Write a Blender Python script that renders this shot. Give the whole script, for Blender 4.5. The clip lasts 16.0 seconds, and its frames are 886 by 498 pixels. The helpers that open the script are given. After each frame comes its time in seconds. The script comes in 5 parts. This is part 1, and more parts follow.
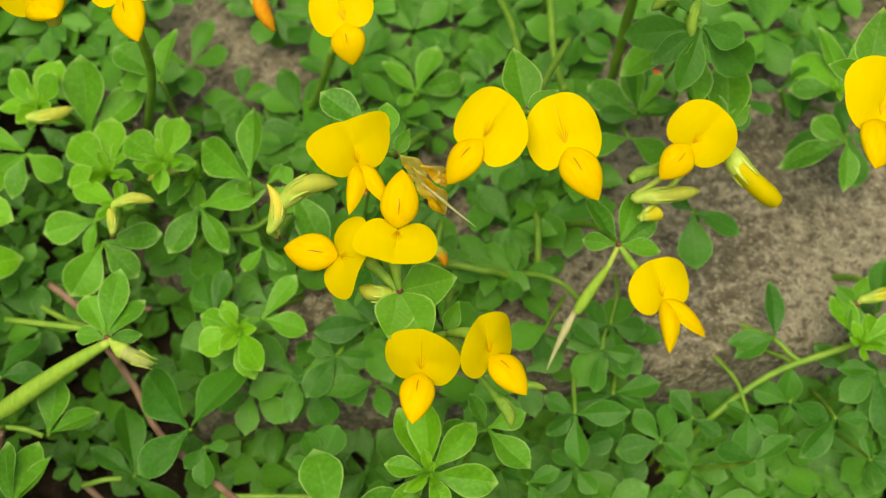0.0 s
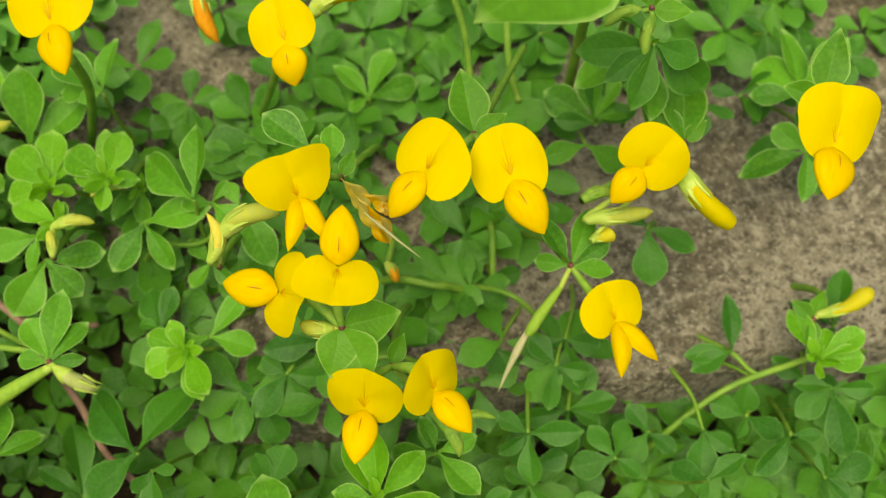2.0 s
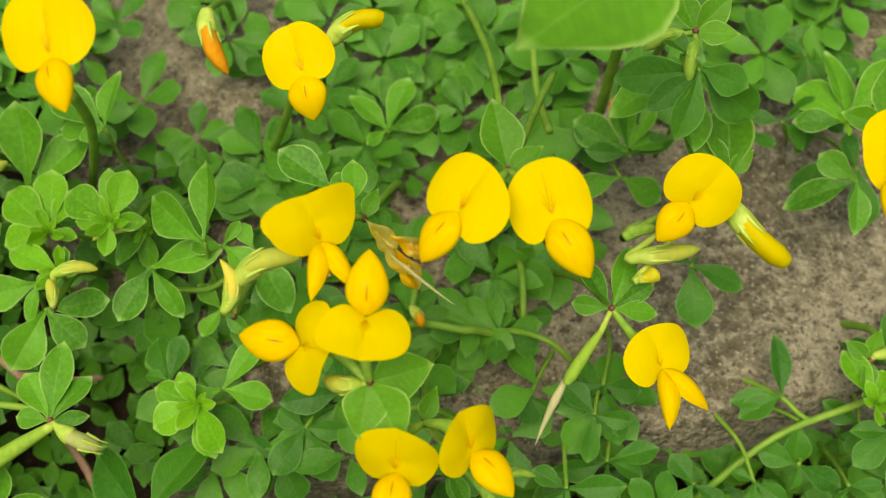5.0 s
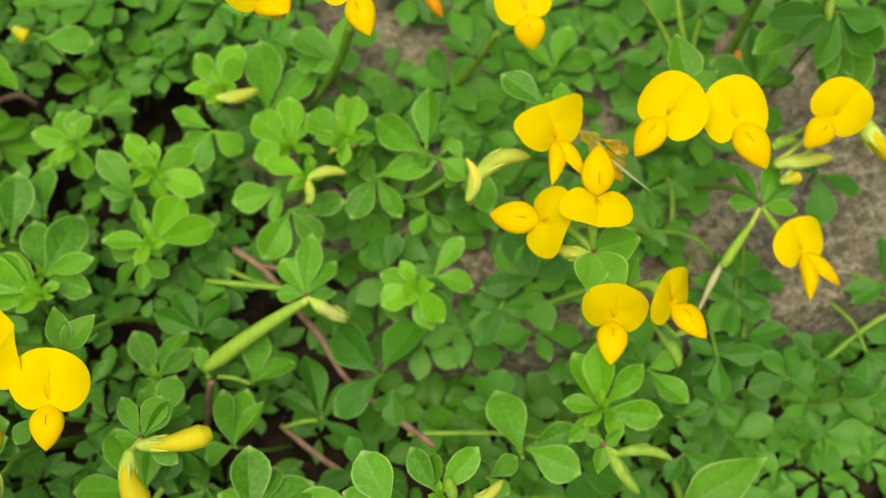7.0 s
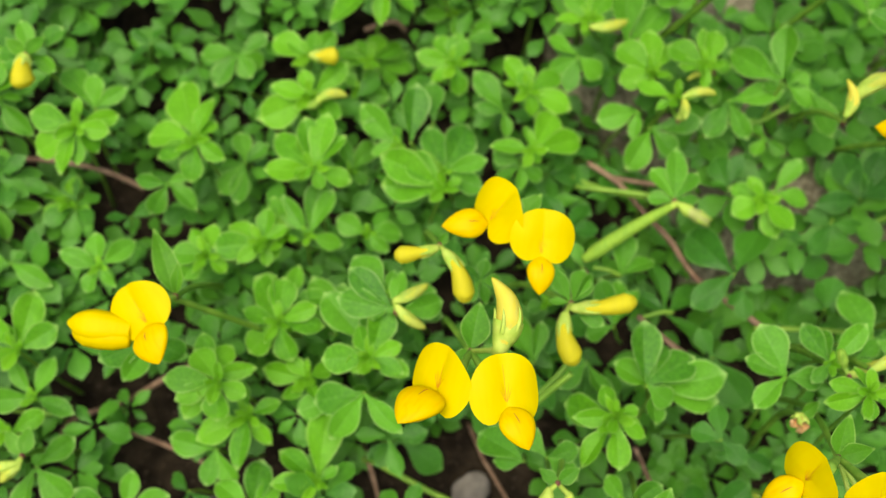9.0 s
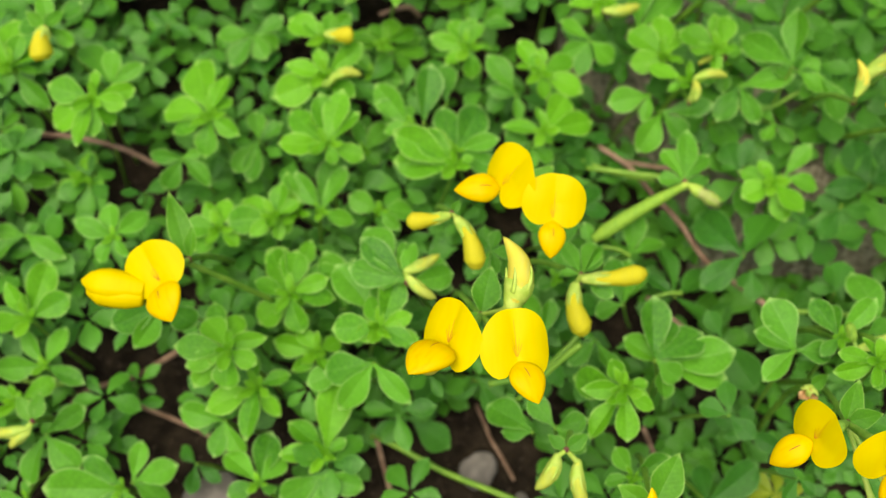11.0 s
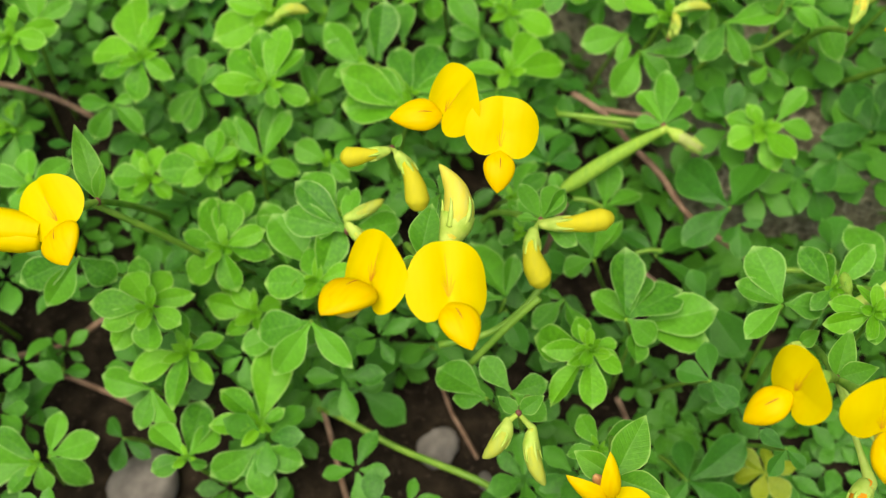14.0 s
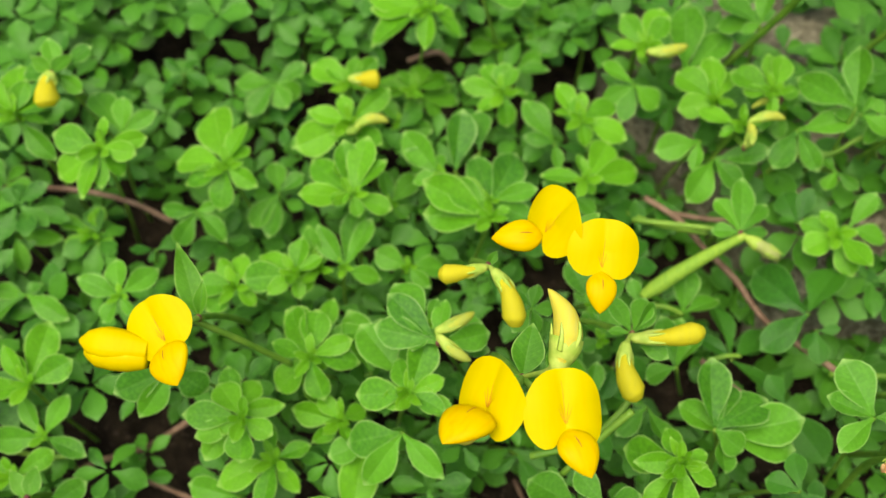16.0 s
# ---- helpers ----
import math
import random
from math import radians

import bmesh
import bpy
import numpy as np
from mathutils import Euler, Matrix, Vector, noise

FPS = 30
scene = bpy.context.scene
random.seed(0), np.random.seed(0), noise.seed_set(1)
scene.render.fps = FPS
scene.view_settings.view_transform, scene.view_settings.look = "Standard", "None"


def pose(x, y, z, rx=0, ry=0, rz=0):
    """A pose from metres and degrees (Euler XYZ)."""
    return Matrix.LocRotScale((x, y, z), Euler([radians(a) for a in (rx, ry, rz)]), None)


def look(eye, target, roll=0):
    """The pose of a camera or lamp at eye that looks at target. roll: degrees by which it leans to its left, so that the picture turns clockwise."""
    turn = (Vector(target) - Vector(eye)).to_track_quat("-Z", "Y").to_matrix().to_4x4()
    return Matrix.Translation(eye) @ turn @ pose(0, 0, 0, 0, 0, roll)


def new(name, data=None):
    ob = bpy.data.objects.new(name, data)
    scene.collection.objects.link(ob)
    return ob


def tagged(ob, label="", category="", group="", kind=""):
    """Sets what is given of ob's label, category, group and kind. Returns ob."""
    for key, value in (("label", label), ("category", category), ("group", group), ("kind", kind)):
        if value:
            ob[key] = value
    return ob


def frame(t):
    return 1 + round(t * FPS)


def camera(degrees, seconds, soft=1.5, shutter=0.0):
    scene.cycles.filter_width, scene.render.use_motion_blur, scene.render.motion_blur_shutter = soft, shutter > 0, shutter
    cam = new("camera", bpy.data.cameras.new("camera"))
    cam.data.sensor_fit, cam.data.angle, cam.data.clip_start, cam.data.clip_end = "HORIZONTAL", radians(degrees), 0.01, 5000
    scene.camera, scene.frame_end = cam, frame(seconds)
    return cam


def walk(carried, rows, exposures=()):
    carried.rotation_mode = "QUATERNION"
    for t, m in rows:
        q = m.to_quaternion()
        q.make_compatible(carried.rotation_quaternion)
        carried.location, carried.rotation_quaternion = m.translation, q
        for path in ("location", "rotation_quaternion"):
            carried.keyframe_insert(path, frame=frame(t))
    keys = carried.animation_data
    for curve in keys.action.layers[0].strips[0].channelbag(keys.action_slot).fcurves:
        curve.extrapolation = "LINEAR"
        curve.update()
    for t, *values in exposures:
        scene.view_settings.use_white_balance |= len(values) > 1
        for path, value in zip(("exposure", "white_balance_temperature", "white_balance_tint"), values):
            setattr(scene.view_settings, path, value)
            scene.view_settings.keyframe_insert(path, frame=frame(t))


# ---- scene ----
cam = camera(42.00, 16.0, soft=1.2)
PATH = [
    (0.0, pose(-0.01068, -0.05823, 0.16734, 26.794, 0.568, -1.576)),
    (0.5, pose(-0.01351, -0.04861, 0.16474, 25.681, 0.552, -1.989)),
    (1.0, pose(-0.00745, -0.04911, 0.16540, 24.786, 0.243, -2.105)),
    (1.5, pose(-0.00659, -0.04907, 0.16690, 23.931, 0.213, -2.156)),
    (2.0, pose(-0.00569, -0.04753, 0.16893, 23.673, 0.079, -2.147)),
    (2.5, pose(-0.00427, -0.04525, 0.16093, 24.151, 0.039, -2.262)),
    (3.0, pose(-0.00313, -0.03475, 0.15320, 24.180, 0.127, -2.259)),
    (3.2, pose(-0.00412, -0.03691, 0.15289, 24.288, 0.317, -2.433)),
    (5.3, pose(-0.01167, -0.04354, 0.16313, 24.961, 0.297, -2.952)),
    (5.5, pose(-0.01438, -0.04648, 0.16491, 24.882, 0.074, -2.946)),
    (6.0, pose(-0.02301, -0.05043, 0.16815, 24.924, -0.119, -2.983)),
    (6.5, pose(-0.02842, -0.05662, 0.17665, 24.249, -0.357, -3.251)),
    (7.0, pose(-0.03773, -0.06394, 0.18459, 24.419, -0.254, -3.017)),
    (7.5, pose(-0.04938, -0.06833, 0.18900, 24.230, -0.371, -2.785)),
    (8.0, pose(-0.05816, -0.07353, 0.19471, 24.261, -0.671, -2.031)),
    (8.5, pose(-0.07476, -0.08028, 0.20195, 24.027, -0.200, -1.021)),
    (9.0, pose(-0.08859, -0.08643, 0.20000, 24.488, 0.686, 0.412)),
    (9.2, pose(-0.08821, -0.09140, 0.19556, 24.494, 0.940, 0.644)),
    (11.3, pose(-0.08928, -0.09531, 0.19793, 26.219, 0.514, 1.324)),
    (11.5, pose(-0.08835, -0.09567, 0.19840, 26.285, 0.382, 1.299)),
    (12.0, pose(-0.08989, -0.09691, 0.19933, 26.370, 0.504, 1.379)),
    (12.5, pose(-0.09172, -0.09868, 0.19996, 26.279, 0.451, 1.477)),
    (13.0, pose(-0.09047, -0.09768, 0.19820, 26.286, 0.514, 1.539)),
    (13.5, pose(-0.08370, -0.10065, 0.19034, 26.270, 0.991, 1.617)),
    (14.0, pose(-0.07935, -0.09464, 0.17677, 26.606, 1.554, 1.723)),
    (14.5, pose(-0.08241, -0.08985, 0.16950, 27.818, 2.130, 1.656)),
    (15.0, pose(-0.08228, -0.08536, 0.17431, 29.474, 2.425, 1.676)),
    (15.5, pose(-0.08633, -0.08843, 0.17650, 29.851, 2.283, 1.849)),
    (16.0, pose(-0.09054, -0.09022, 0.18239, 29.712, 1.922, 1.742)),
]
walk(cam, PATH, exposures=[(0.0, 0.57, 7800, 8), (6.5, 0.58, 7800, 8), (8.0, 0.76, 7000, 8), (16.0, 0.76, 7000, 8)])
# lens blur: a phone lens close to its subject
cam.data.dof.use_dof = True
cam.data.dof.focus_distance = 0.128
cam.data.dof.aperture_fstop = 30.0

# ---- daylight under a bright overcast sky ----
w = bpy.data.worlds.new("overcast_sky")
scene.world = w
w.use_nodes = True
wn = w.node_tree.nodes
sky = wn.new("ShaderNodeTexSky")
sky.sky_type = "NISHITA"
sky.sun_disc = False
sky.sun_elevation, sky.sun_rotation = radians(76), radians(211)
sky.air_density, sky.dust_density, sky.ozone_density = 1.0, 4.0, 0.6
wn["Background"].inputs["Strength"].default_value = 0.1
w.node_tree.links.new(sky.outputs[0], wn["Background"].inputs["Color"])
sun_data = bpy.data.lights.new("sun", "SUN")
sun_data.energy, sun_data.angle, sun_data.color = 2.15, radians(50), (1.0, 0.96, 0.9)
sun = new("sun", sun_data)
sun.matrix_world = look((-0.12, -0.2, 1.0), (0, 0, 0))

MM = 0.001


# ---- materials ----
def nodes_of(name):
    m = bpy.data.materials.new(name)
    m.use_nodes = True
    return m, m.node_tree.nodes, m.node_tree.links, m.node_tree.nodes["Principled BSDF"]


def mixed(ns, ls, fac, a, b, kind="MIX"):
    n = ns.new("ShaderNodeMix")
    n.data_type, n.blend_type = "RGBA", kind
    for key, v in (("Factor", fac), ("A", a), ("B", b)):
        sock = [s for s in n.inputs if s.name == key and s.enabled][0]
        if isinstance(v, (tuple, list)):
            sock.default_value = (*v, 1)
        elif isinstance(v, (int, float)):
            sock.default_value = v
        else:
            ls.new(v, sock)
    return [s for s in n.outputs if s.enabled][0]


def noise_of(ns, ls, scale, detail=3.0, coord="Object"):
    tc = ns.new("ShaderNodeTexCoord")
    n = ns.new("ShaderNodeTexNoise")
    n.inputs["Scale"].default_value, n.inputs["Detail"].default_value = scale, detail
    ls.new(tc.outputs[coord], n.inputs["Vector"])
    return n.outputs["Fac"]


def ramp_of(ns, ls, value, lo, hi, a=0.0, b=1.0):
    n = ns.new("ShaderNodeMapRange")
    for key, v in (("From Min", lo), ("From Max", hi), ("To Min", a), ("To Max", b)):
        n.inputs[key].default_value = v
    ls.new(value, n.inputs["Value"])
    return n.outputs["Result"]


def bump_of(ns, ls, height, strength, distance, bsdf):
    n = ns.new("ShaderNodeBump")
    n.inputs["Strength"].default_value, n.inputs["Distance"].default_value = strength, distance
    ls.new(height, n.inputs["Height"])
    ls.new(n.outputs["Normal"], bsdf.inputs["Normal"])


def attr_of(ns, name):
    n = ns.new("ShaderNodeAttribute")
    n.attribute_name = name
    return n.outputs["Fac"]


def leaf_material(name, dark, light, glow, rim, island=False, clear=0.3, bloom=0.18):
    """Thin living tissue: a soft upper face with a pale margin, rib and faint side veins, and light that comes through."""
    m, ns, ls, b = nodes_of(name)
    geo = ns.new("ShaderNodeNewGeometry") if island else ns.new("ShaderNodeObjectInfo")
    rand = geo.outputs["Random Per Island" if island else "Random"]
    # single leaflets are one unit long, the joined mat is in metres
    unit = 1.0 if island else 0.0065
    tc, shift = ns.new("ShaderNodeTexCoord"), ns.new("ShaderNodeVectorMath")
    shift.operation = "MULTIPLY_ADD"
    ls.new(rand, shift.inputs[0])
    shift.inputs[1].default_value = (37.0, 61.0, 23.0)
    ls.new(tc.outputs["Object"], shift.inputs[2])

    def speckle(scale, detail):
        n = ns.new("ShaderNodeTexNoise")
        n.inputs["Scale"].default_value, n.inputs["Detail"].default_value = scale * unit, detail
        ls.new(shift.outputs[0], n.inputs["Vector"])
        return n.outputs["Fac"]

    base = mixed(ns, ls, rand, dark, light)
    blotch = ramp_of(ns, ls, speckle(240, 3), 0.38, 0.68)
    base = mixed(ns, ls, ramp_of(ns, ls, blotch, 0, 1, 0, 0.4), base, tuple(0.62 * c for c in light))
    pale = ramp_of(ns, ls, speckle(150, 2), 0.5, 0.72, 0, bloom)
    base = mixed(ns, ls, pale, base, (light[0] * 1.15, light[1] * 1.05, light[2] * 3.2))
    grain = speckle(2300, 3)
    base = mixed(ns, ls, ramp_of(ns, ls, grain, 0.42, 0.7, 0, 0.3), base, tuple(min(1, 1.45 * c) for c in light))
    height = grain
    if not island:
        sep, side = ns.new("ShaderNodeSeparateXYZ"), ns.new("ShaderNodeMath")
        ls.new(tc.outputs["Object"], sep.inputs[0])
        side.operation = "ABSOLUTE"
        ls.new(sep.outputs["X"], side.inputs[0])
        run, wave = ns.new("ShaderNodeMath"), ns.new("ShaderNodeMath")
        run.operation, wave.operation = "MULTIPLY_ADD", "SINE"
        run.inputs[1].default_value = -0.8
        ls.new(side.outputs[0], run.inputs[0])
        ls.new(sep.outputs["Y"], run.inputs[2])
        turn = ns.new("ShaderNodeMath")
        turn.operation = "MULTIPLY"
        turn.inputs[1].default_value = 62.0
        ls.new(run.outputs[0], turn.inputs[0])
        ls.new(turn.outputs[0], wave.inputs[0])
        line = ramp_of(ns, ls, wave.outputs[0], 0.5, 1.0, 0, 0.2)
        base = mixed(ns, ls, ramp_of(ns, ls, line, 0, 0.2, 0, 0.025), base, rim)
        add = ns.new("ShaderNodeMath")
        add.operation = "SUBTRACT"
        ls.new(grain, add.inputs[0])
        ls.new(line, add.inputs[1])
        height = add.outputs[0]
    base = mixed(ns, ls, ramp_of(ns, ls, attr_of(ns, "rib"), 0, 1, 0, 0.12), base, rim)
    base = mixed(ns, ls, ramp_of(ns, ls, attr_of(ns, "rim"), 0.1, 1, 0, 0.7), base, rim)
    ls.new(base, b.inputs["Base Color"])
    b.inputs["Roughness"].default_value = 0.48
    b.inputs["Specular IOR Level"].default_value = 0.22
    bump_of(ns, ls, height, 0.35, 0.0002, b)
    tr = ns.new("ShaderNodeBsdfTranslucent")
    ls.new(mixed(ns, ls, 0.75, base, glow), tr.inputs["Color"])
    mx = ns.new("ShaderNodeMixShader")
    mx.inputs[0].default_value = clear
    ls.new(b.outputs[0], mx.inputs[1])
    ls.new(tr.outputs[0], mx.inputs[2])
    ls.new(mx.outputs[0], ns["Material Output"].inputs["Surface"])
    return m


def petal_material(name, col, deep, clear=0.28, rough=0.45, spots=None, streak=0.05):
    m, ns, ls, b = nodes_of(name)
    tc, mp, grainy = ns.new("ShaderNodeTexCoord"), ns.new("ShaderNodeMapping"), ns.new("ShaderNodeTexNoise")
    mp.inputs["Scale"].default_value = (1.0, 0.13, 1.0)
    ls.new(tc.outputs["Object"], mp.inputs["Vector"])
    ls.new(mp.outputs[0], grainy.inputs["Vector"])
    grainy.inputs["Scale"].default_value, grainy.inputs["Detail"].default_value = 1500, 3
    grain = grainy.outputs["Fac"]
    base = mixed(ns, ls, ramp_of(ns, ls, grain, 0.35, 0.7), col, deep)
    base = mixed(ns, ls, ramp_of(ns, ls, grain, 0.52, 0.68, 0, streak), base, (deep[0] * 0.97, deep[1] * 0.8, deep[2]))
    big = ramp_of(ns, ls, noise_of(ns, ls, 170, 2), 0.4, 0.75)
    base = mixed(ns, ls, ramp_of(ns, ls, big, 0, 1, 0, 0.4), base, deep)
    if spots:
        base = mixed(ns, ls, ramp_of(ns, ls, noise_of(ns, ls, 420, 4), 0.5, 0.62), base, spots)
    base = mixed(ns, ls, attr_of(ns, "vein"), base, (0.42, 0.1, 0.008))
    ls.new(base, b.inputs["Base Color"])
    b.inputs["Roughness"].default_value = rough
    b.inputs["Specular IOR Level"].default_value = 0.06
    bump_of(ns, ls, grain, 0.1, 0.00015, b)
    tr = ns.new("ShaderNodeBsdfTranslucent")
    ls.new(base, tr.inputs["Color"])
    mx = ns.new("ShaderNodeMixShader")
    mx.inputs[0].default_value = clear
    ls.new(b.outputs[0], mx.inputs[1])
    ls.new(tr.outputs[0], mx.inputs[2])
    ls.new(mx.outputs[0], ns["Material Output"].inputs["Surface"])
    return m


def plain_material(name, a, c, scale, rough=0.6, bump=0.3):
    m, ns, ls, b = nodes_of(name)
    grain = noise_of(ns, ls, scale, 4)
    ls.new(mixed(ns, ls, ramp_of(ns, ls, grain, 0.35, 0.68), a, c), b.inputs["Base Color"])
    b.inputs["Roughness"].default_value = rough
    b.inputs["Specular IOR Level"].default_value = 0.3
    bump_of(ns, ls, grain, bump, 0.0003, b)
    return m


LEAF = leaf_material("leaf_green", (0.03, 0.14, 0.008), (0.108, 0.345, 0.016), (0.14, 0.4, 0.004), (0.38, 0.6, 0.17), clear=0.2, bloom=0.16)
LEAF_FRESH = leaf_material("leaf_fresh", (0.05, 0.215, 0.007), (0.14, 0.41, 0.012), (0.2, 0.47, 0.005), (0.4, 0.62, 0.15), clear=0.22, bloom=0.16)
LEAF_TIP = leaf_material("leaf_tip", (0.09, 0.31, 0.008), (0.165, 0.43, 0.014), (0.3, 0.56, 0.006), (0.4, 0.62, 0.16), clear=0.25)
LEAF_BRACT = leaf_material("leaf_bract", (0.05, 0.2, 0.007), (0.095, 0.29, 0.012), (0.16, 0.42, 0.005), (0.38, 0.58, 0.14), clear=0.22)
LEAF_YELLOW = leaf_material("leaf_yellowing", (0.16, 0.24, 0.008), (0.27, 0.34, 0.014), (0.3, 0.4, 0.005), (0.4, 0.5, 0.12), clear=0.2)
# leaf green again, darkened so that low leaves carry shade in their colour
LEAF_PAINTED_SHADE = leaf_material("leaf_painted_shade", (0.02, 0.105, 0.007), (0.045, 0.18, 0.011), (0.08, 0.27, 0.005), (0.13, 0.31, 0.06), clear=0.12)
# the mat's green is also darkened, painting in the shade under upper leaves
LEAF_MASS = leaf_material("leaf_mass", (0.02, 0.105, 0.006), (0.066, 0.235, 0.012), (0.1, 0.33, 0.005), (0.13, 0.32, 0.06), True, clear=0.08, bloom=0.06)
YELLOW = petal_material("petal_yellow", (0.78, 0.615, 0.004), (0.775, 0.59, 0.003), 0.3)
KEEL = petal_material("keel_yellow", (0.74, 0.54, 0.003), (0.73, 0.48, 0.002), 0.2, streak=0.35)
BUD = {
    "yel": petal_material("bud_yellow", (0.73, 0.66, 0.03), (0.68, 0.63, 0.04), 0.38),
    "ygr": petal_material("bud_yellow_green", (0.57, 0.61, 0.07), (0.47, 0.56, 0.1), 0.3),
    "gre": petal_material("bud_green", (0.3, 0.46, 0.06), (0.2, 0.38, 0.045), 0.2),
    "ora": petal_material("petal_withered", (0.84, 0.58, 0.02), (0.82, 0.43, 0.012), 0.55, 0.6, (0.8, 0.66, 0.16)),
    "orb": petal_material("bud_orange", (0.82, 0.4, 0.02), (0.75, 0.28, 0.015), 0.2, 0.55),
    "ora2": petal_material("petal_faded", (0.8, 0.5, 0.25), (0.75, 0.4, 0.15), 0.3, 0.6),
    "pal": petal_material("straw_dry", (0.55, 0.53, 0.27), (0.42, 0.44, 0.2), 0.2, 0.7),
    "pap": petal_material("petal_papery", (0.76, 0.68, 0.2), (0.74, 0.6, 0.08), 0.55, 0.6, (0.8, 0.6, 0.04)),
    "pal2": petal_material("petal_pale", (0.78, 0.68, 0.06), (0.7, 0.66, 0.12), 0.3),
    "full": YELLOW,
    "tub": petal_material("petal_back", (0.66, 0.53, 0.006), (0.58, 0.5, 0.012), 0.25),
    "pod": petal_material("pod_green", (0.29, 0.47, 0.05), (0.2, 0.39, 0.045), 0.15, 0.4, streak=0.3),
    "cup": petal_material("cup_pale_green", (0.45, 0.5, 0.17), (0.36, 0.45, 0.1), 0.25, 0.55),
}
CALYX_PALE = plain_material("calyx_pale_green", (0.3, 0.46, 0.05), (0.45, 0.56, 0.1), 700, 0.55)
CALYX = plain_material("calyx_green", (0.13, 0.29, 0.025), (0.25, 0.41, 0.05), 700, 0.55)
STEM = plain_material("stem_green", (0.1, 0.235, 0.018), (0.19, 0.34, 0.035), 300, 0.5)
TWIG = plain_material("twig_brown", (0.13, 0.075, 0.043), (0.27, 0.175, 0.11), 420, 0.75, 0.6)
NODE = plain_material("node_red", (0.12, 0.035, 0.03), (0.2, 0.09, 0.05), 700, 0.6)
RED = plain_material("dry_orange_red", (0.55, 0.09, 0.02), (0.7, 0.2, 0.03), 500, 0.7)


def rock_material():
    m, ns, ls, b = nodes_of("rock_granular")
    large, mid, fine = noise_of(ns, ls, 45, 4), noise_of(ns, ls, 600, 5), noise_of(ns, ls, 1700, 2)
    base = mixed(ns, ls, ramp_of(ns, ls, large, 0.38, 0.64), (0.14, 0.126, 0.076), (0.25, 0.23, 0.15))
    base = mixed(ns, ls, ramp_of(ns, ls, mid, 0.52, 0.66), base, (0.31, 0.288, 0.19))
    base = mixed(ns, ls, ramp_of(ns, ls, mid, 0.47, 0.33), base, (0.09, 0.081, 0.048))
    base = mixed(ns, ls, ramp_of(ns, ls, fine, 0.42, 0.3), base, (0.07, 0.06, 0.043))
    base = mixed(ns, ls, ramp_of(ns, ls, fine, 0.6, 0.7), base, (0.37, 0.348, 0.245))
    ls.new(base, b.inputs["Base Color"])
    b.inputs["Roughness"].default_value = 0.9
    b.inputs["Specular IOR Level"].default_value = 0.2
    add = ns.new("ShaderNodeMath")
    add.operation = "ADD"
    ls.new(mid, add.inputs[0])
    ls.new(fine, add.inputs[1])
    bump_of(ns, ls, add.outputs[0], 0.8, 0.0012, b)
    return m


def soil_material():
    m, ns, ls, b = nodes_of("soil_dark")
    mid, fine = noise_of(ns, ls, 260, 5), noise_of(ns, ls, 1100, 3)
    # dark brown soil, darkened further to stand for shade in the leaf gaps
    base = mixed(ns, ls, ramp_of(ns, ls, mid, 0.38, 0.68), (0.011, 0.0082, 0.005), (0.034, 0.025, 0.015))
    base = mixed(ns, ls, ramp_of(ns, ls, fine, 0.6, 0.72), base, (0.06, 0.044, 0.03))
    ls.new(base, b.inputs["Base Color"])
    b.inputs["Roughness"].default_value = 0.95
    b.inputs["Specular IOR Level"].default_value = 0.08
    bump_of(ns, ls, mid, 0.9, 0.002, b)
    return m


ROCK, SOIL = rock_material(), soil_material()
PEBBLE = plain_material("pebble_grey", (0.12, 0.108, 0.09), (0.21, 0.19, 0.16), 350, 0.85, 0.5)


# ---- helpers of this scene ----
def mesh_ob(name, verts, faces, mat, parent=None, label="", smooth=True, attrs=None):
    me = bpy.data.meshes.new(name)
    me.from_pydata([tuple(v) for v in verts], [], faces)
    me.materials.append(mat)
    if smooth:
        me.polygons.foreach_set("use_smooth", [True] * len(me.polygons))
    for key, values in (attrs or {}).items():
        me.attributes.new(key, "FLOAT", "POINT").data.foreach_set("value", values)
    ob = new(name, me)
    if parent:
        ob.parent = parent
    if label:
        tagged(ob, label)
    return ob


def shared(name, me, parent, m):
    ob = new(name, me)
    ob.parent = parent
    ob.matrix_basis = m
    return ob


def tube_data(points, radii, sides=7):
    """Verts and faces of a smooth tube through the points."""
    P = [Vector(q) for q in points]
    line, rad = [], []
    for i in range(len(P) - 1):
        a, b, c, d = P[max(i - 1, 0)], P[i], P[i + 1], P[min(i + 2, len(P) - 1)]
        for k in range(5):
            t = k / 5
            line.append(0.5 * (2 * b + (c - a) * t + (2 * a - 5 * b + 4 * c - d) * t * t + (3 * b - a - 3 * c + d) * t ** 3))
            rad.append(radii[i] * (1 - t) + radii[i + 1] * t)
    line.append(P[-1])
    rad.append(radii[-1])
    verts, faces = [], []
    for i, q in enumerate(line):
        d = (line[min(i + 1, len(line) - 1)] - line[max(i - 1, 0)]).normalized()
        x = d.cross(Vector((0.31, 0.2, 0.93))).normalized()
        y = d.cross(x)
        for k in range(sides):
            a = 2 * math.pi * k / sides
            verts.append(q + rad[i] * (math.cos(a) * x + math.sin(a) * y))
    for i in range(len(line) - 1):
        for k in range(sides):
            faces.append((i * sides + k, i * sides + (k + 1) % sides, (i + 1) * sides + (k + 1) % sides, (i + 1) * sides + k))
    faces.append(tuple(range(sides))[::-1])
    faces.append(tuple((len(line) - 1) * sides + k for k in range(sides)))
    return verts, faces


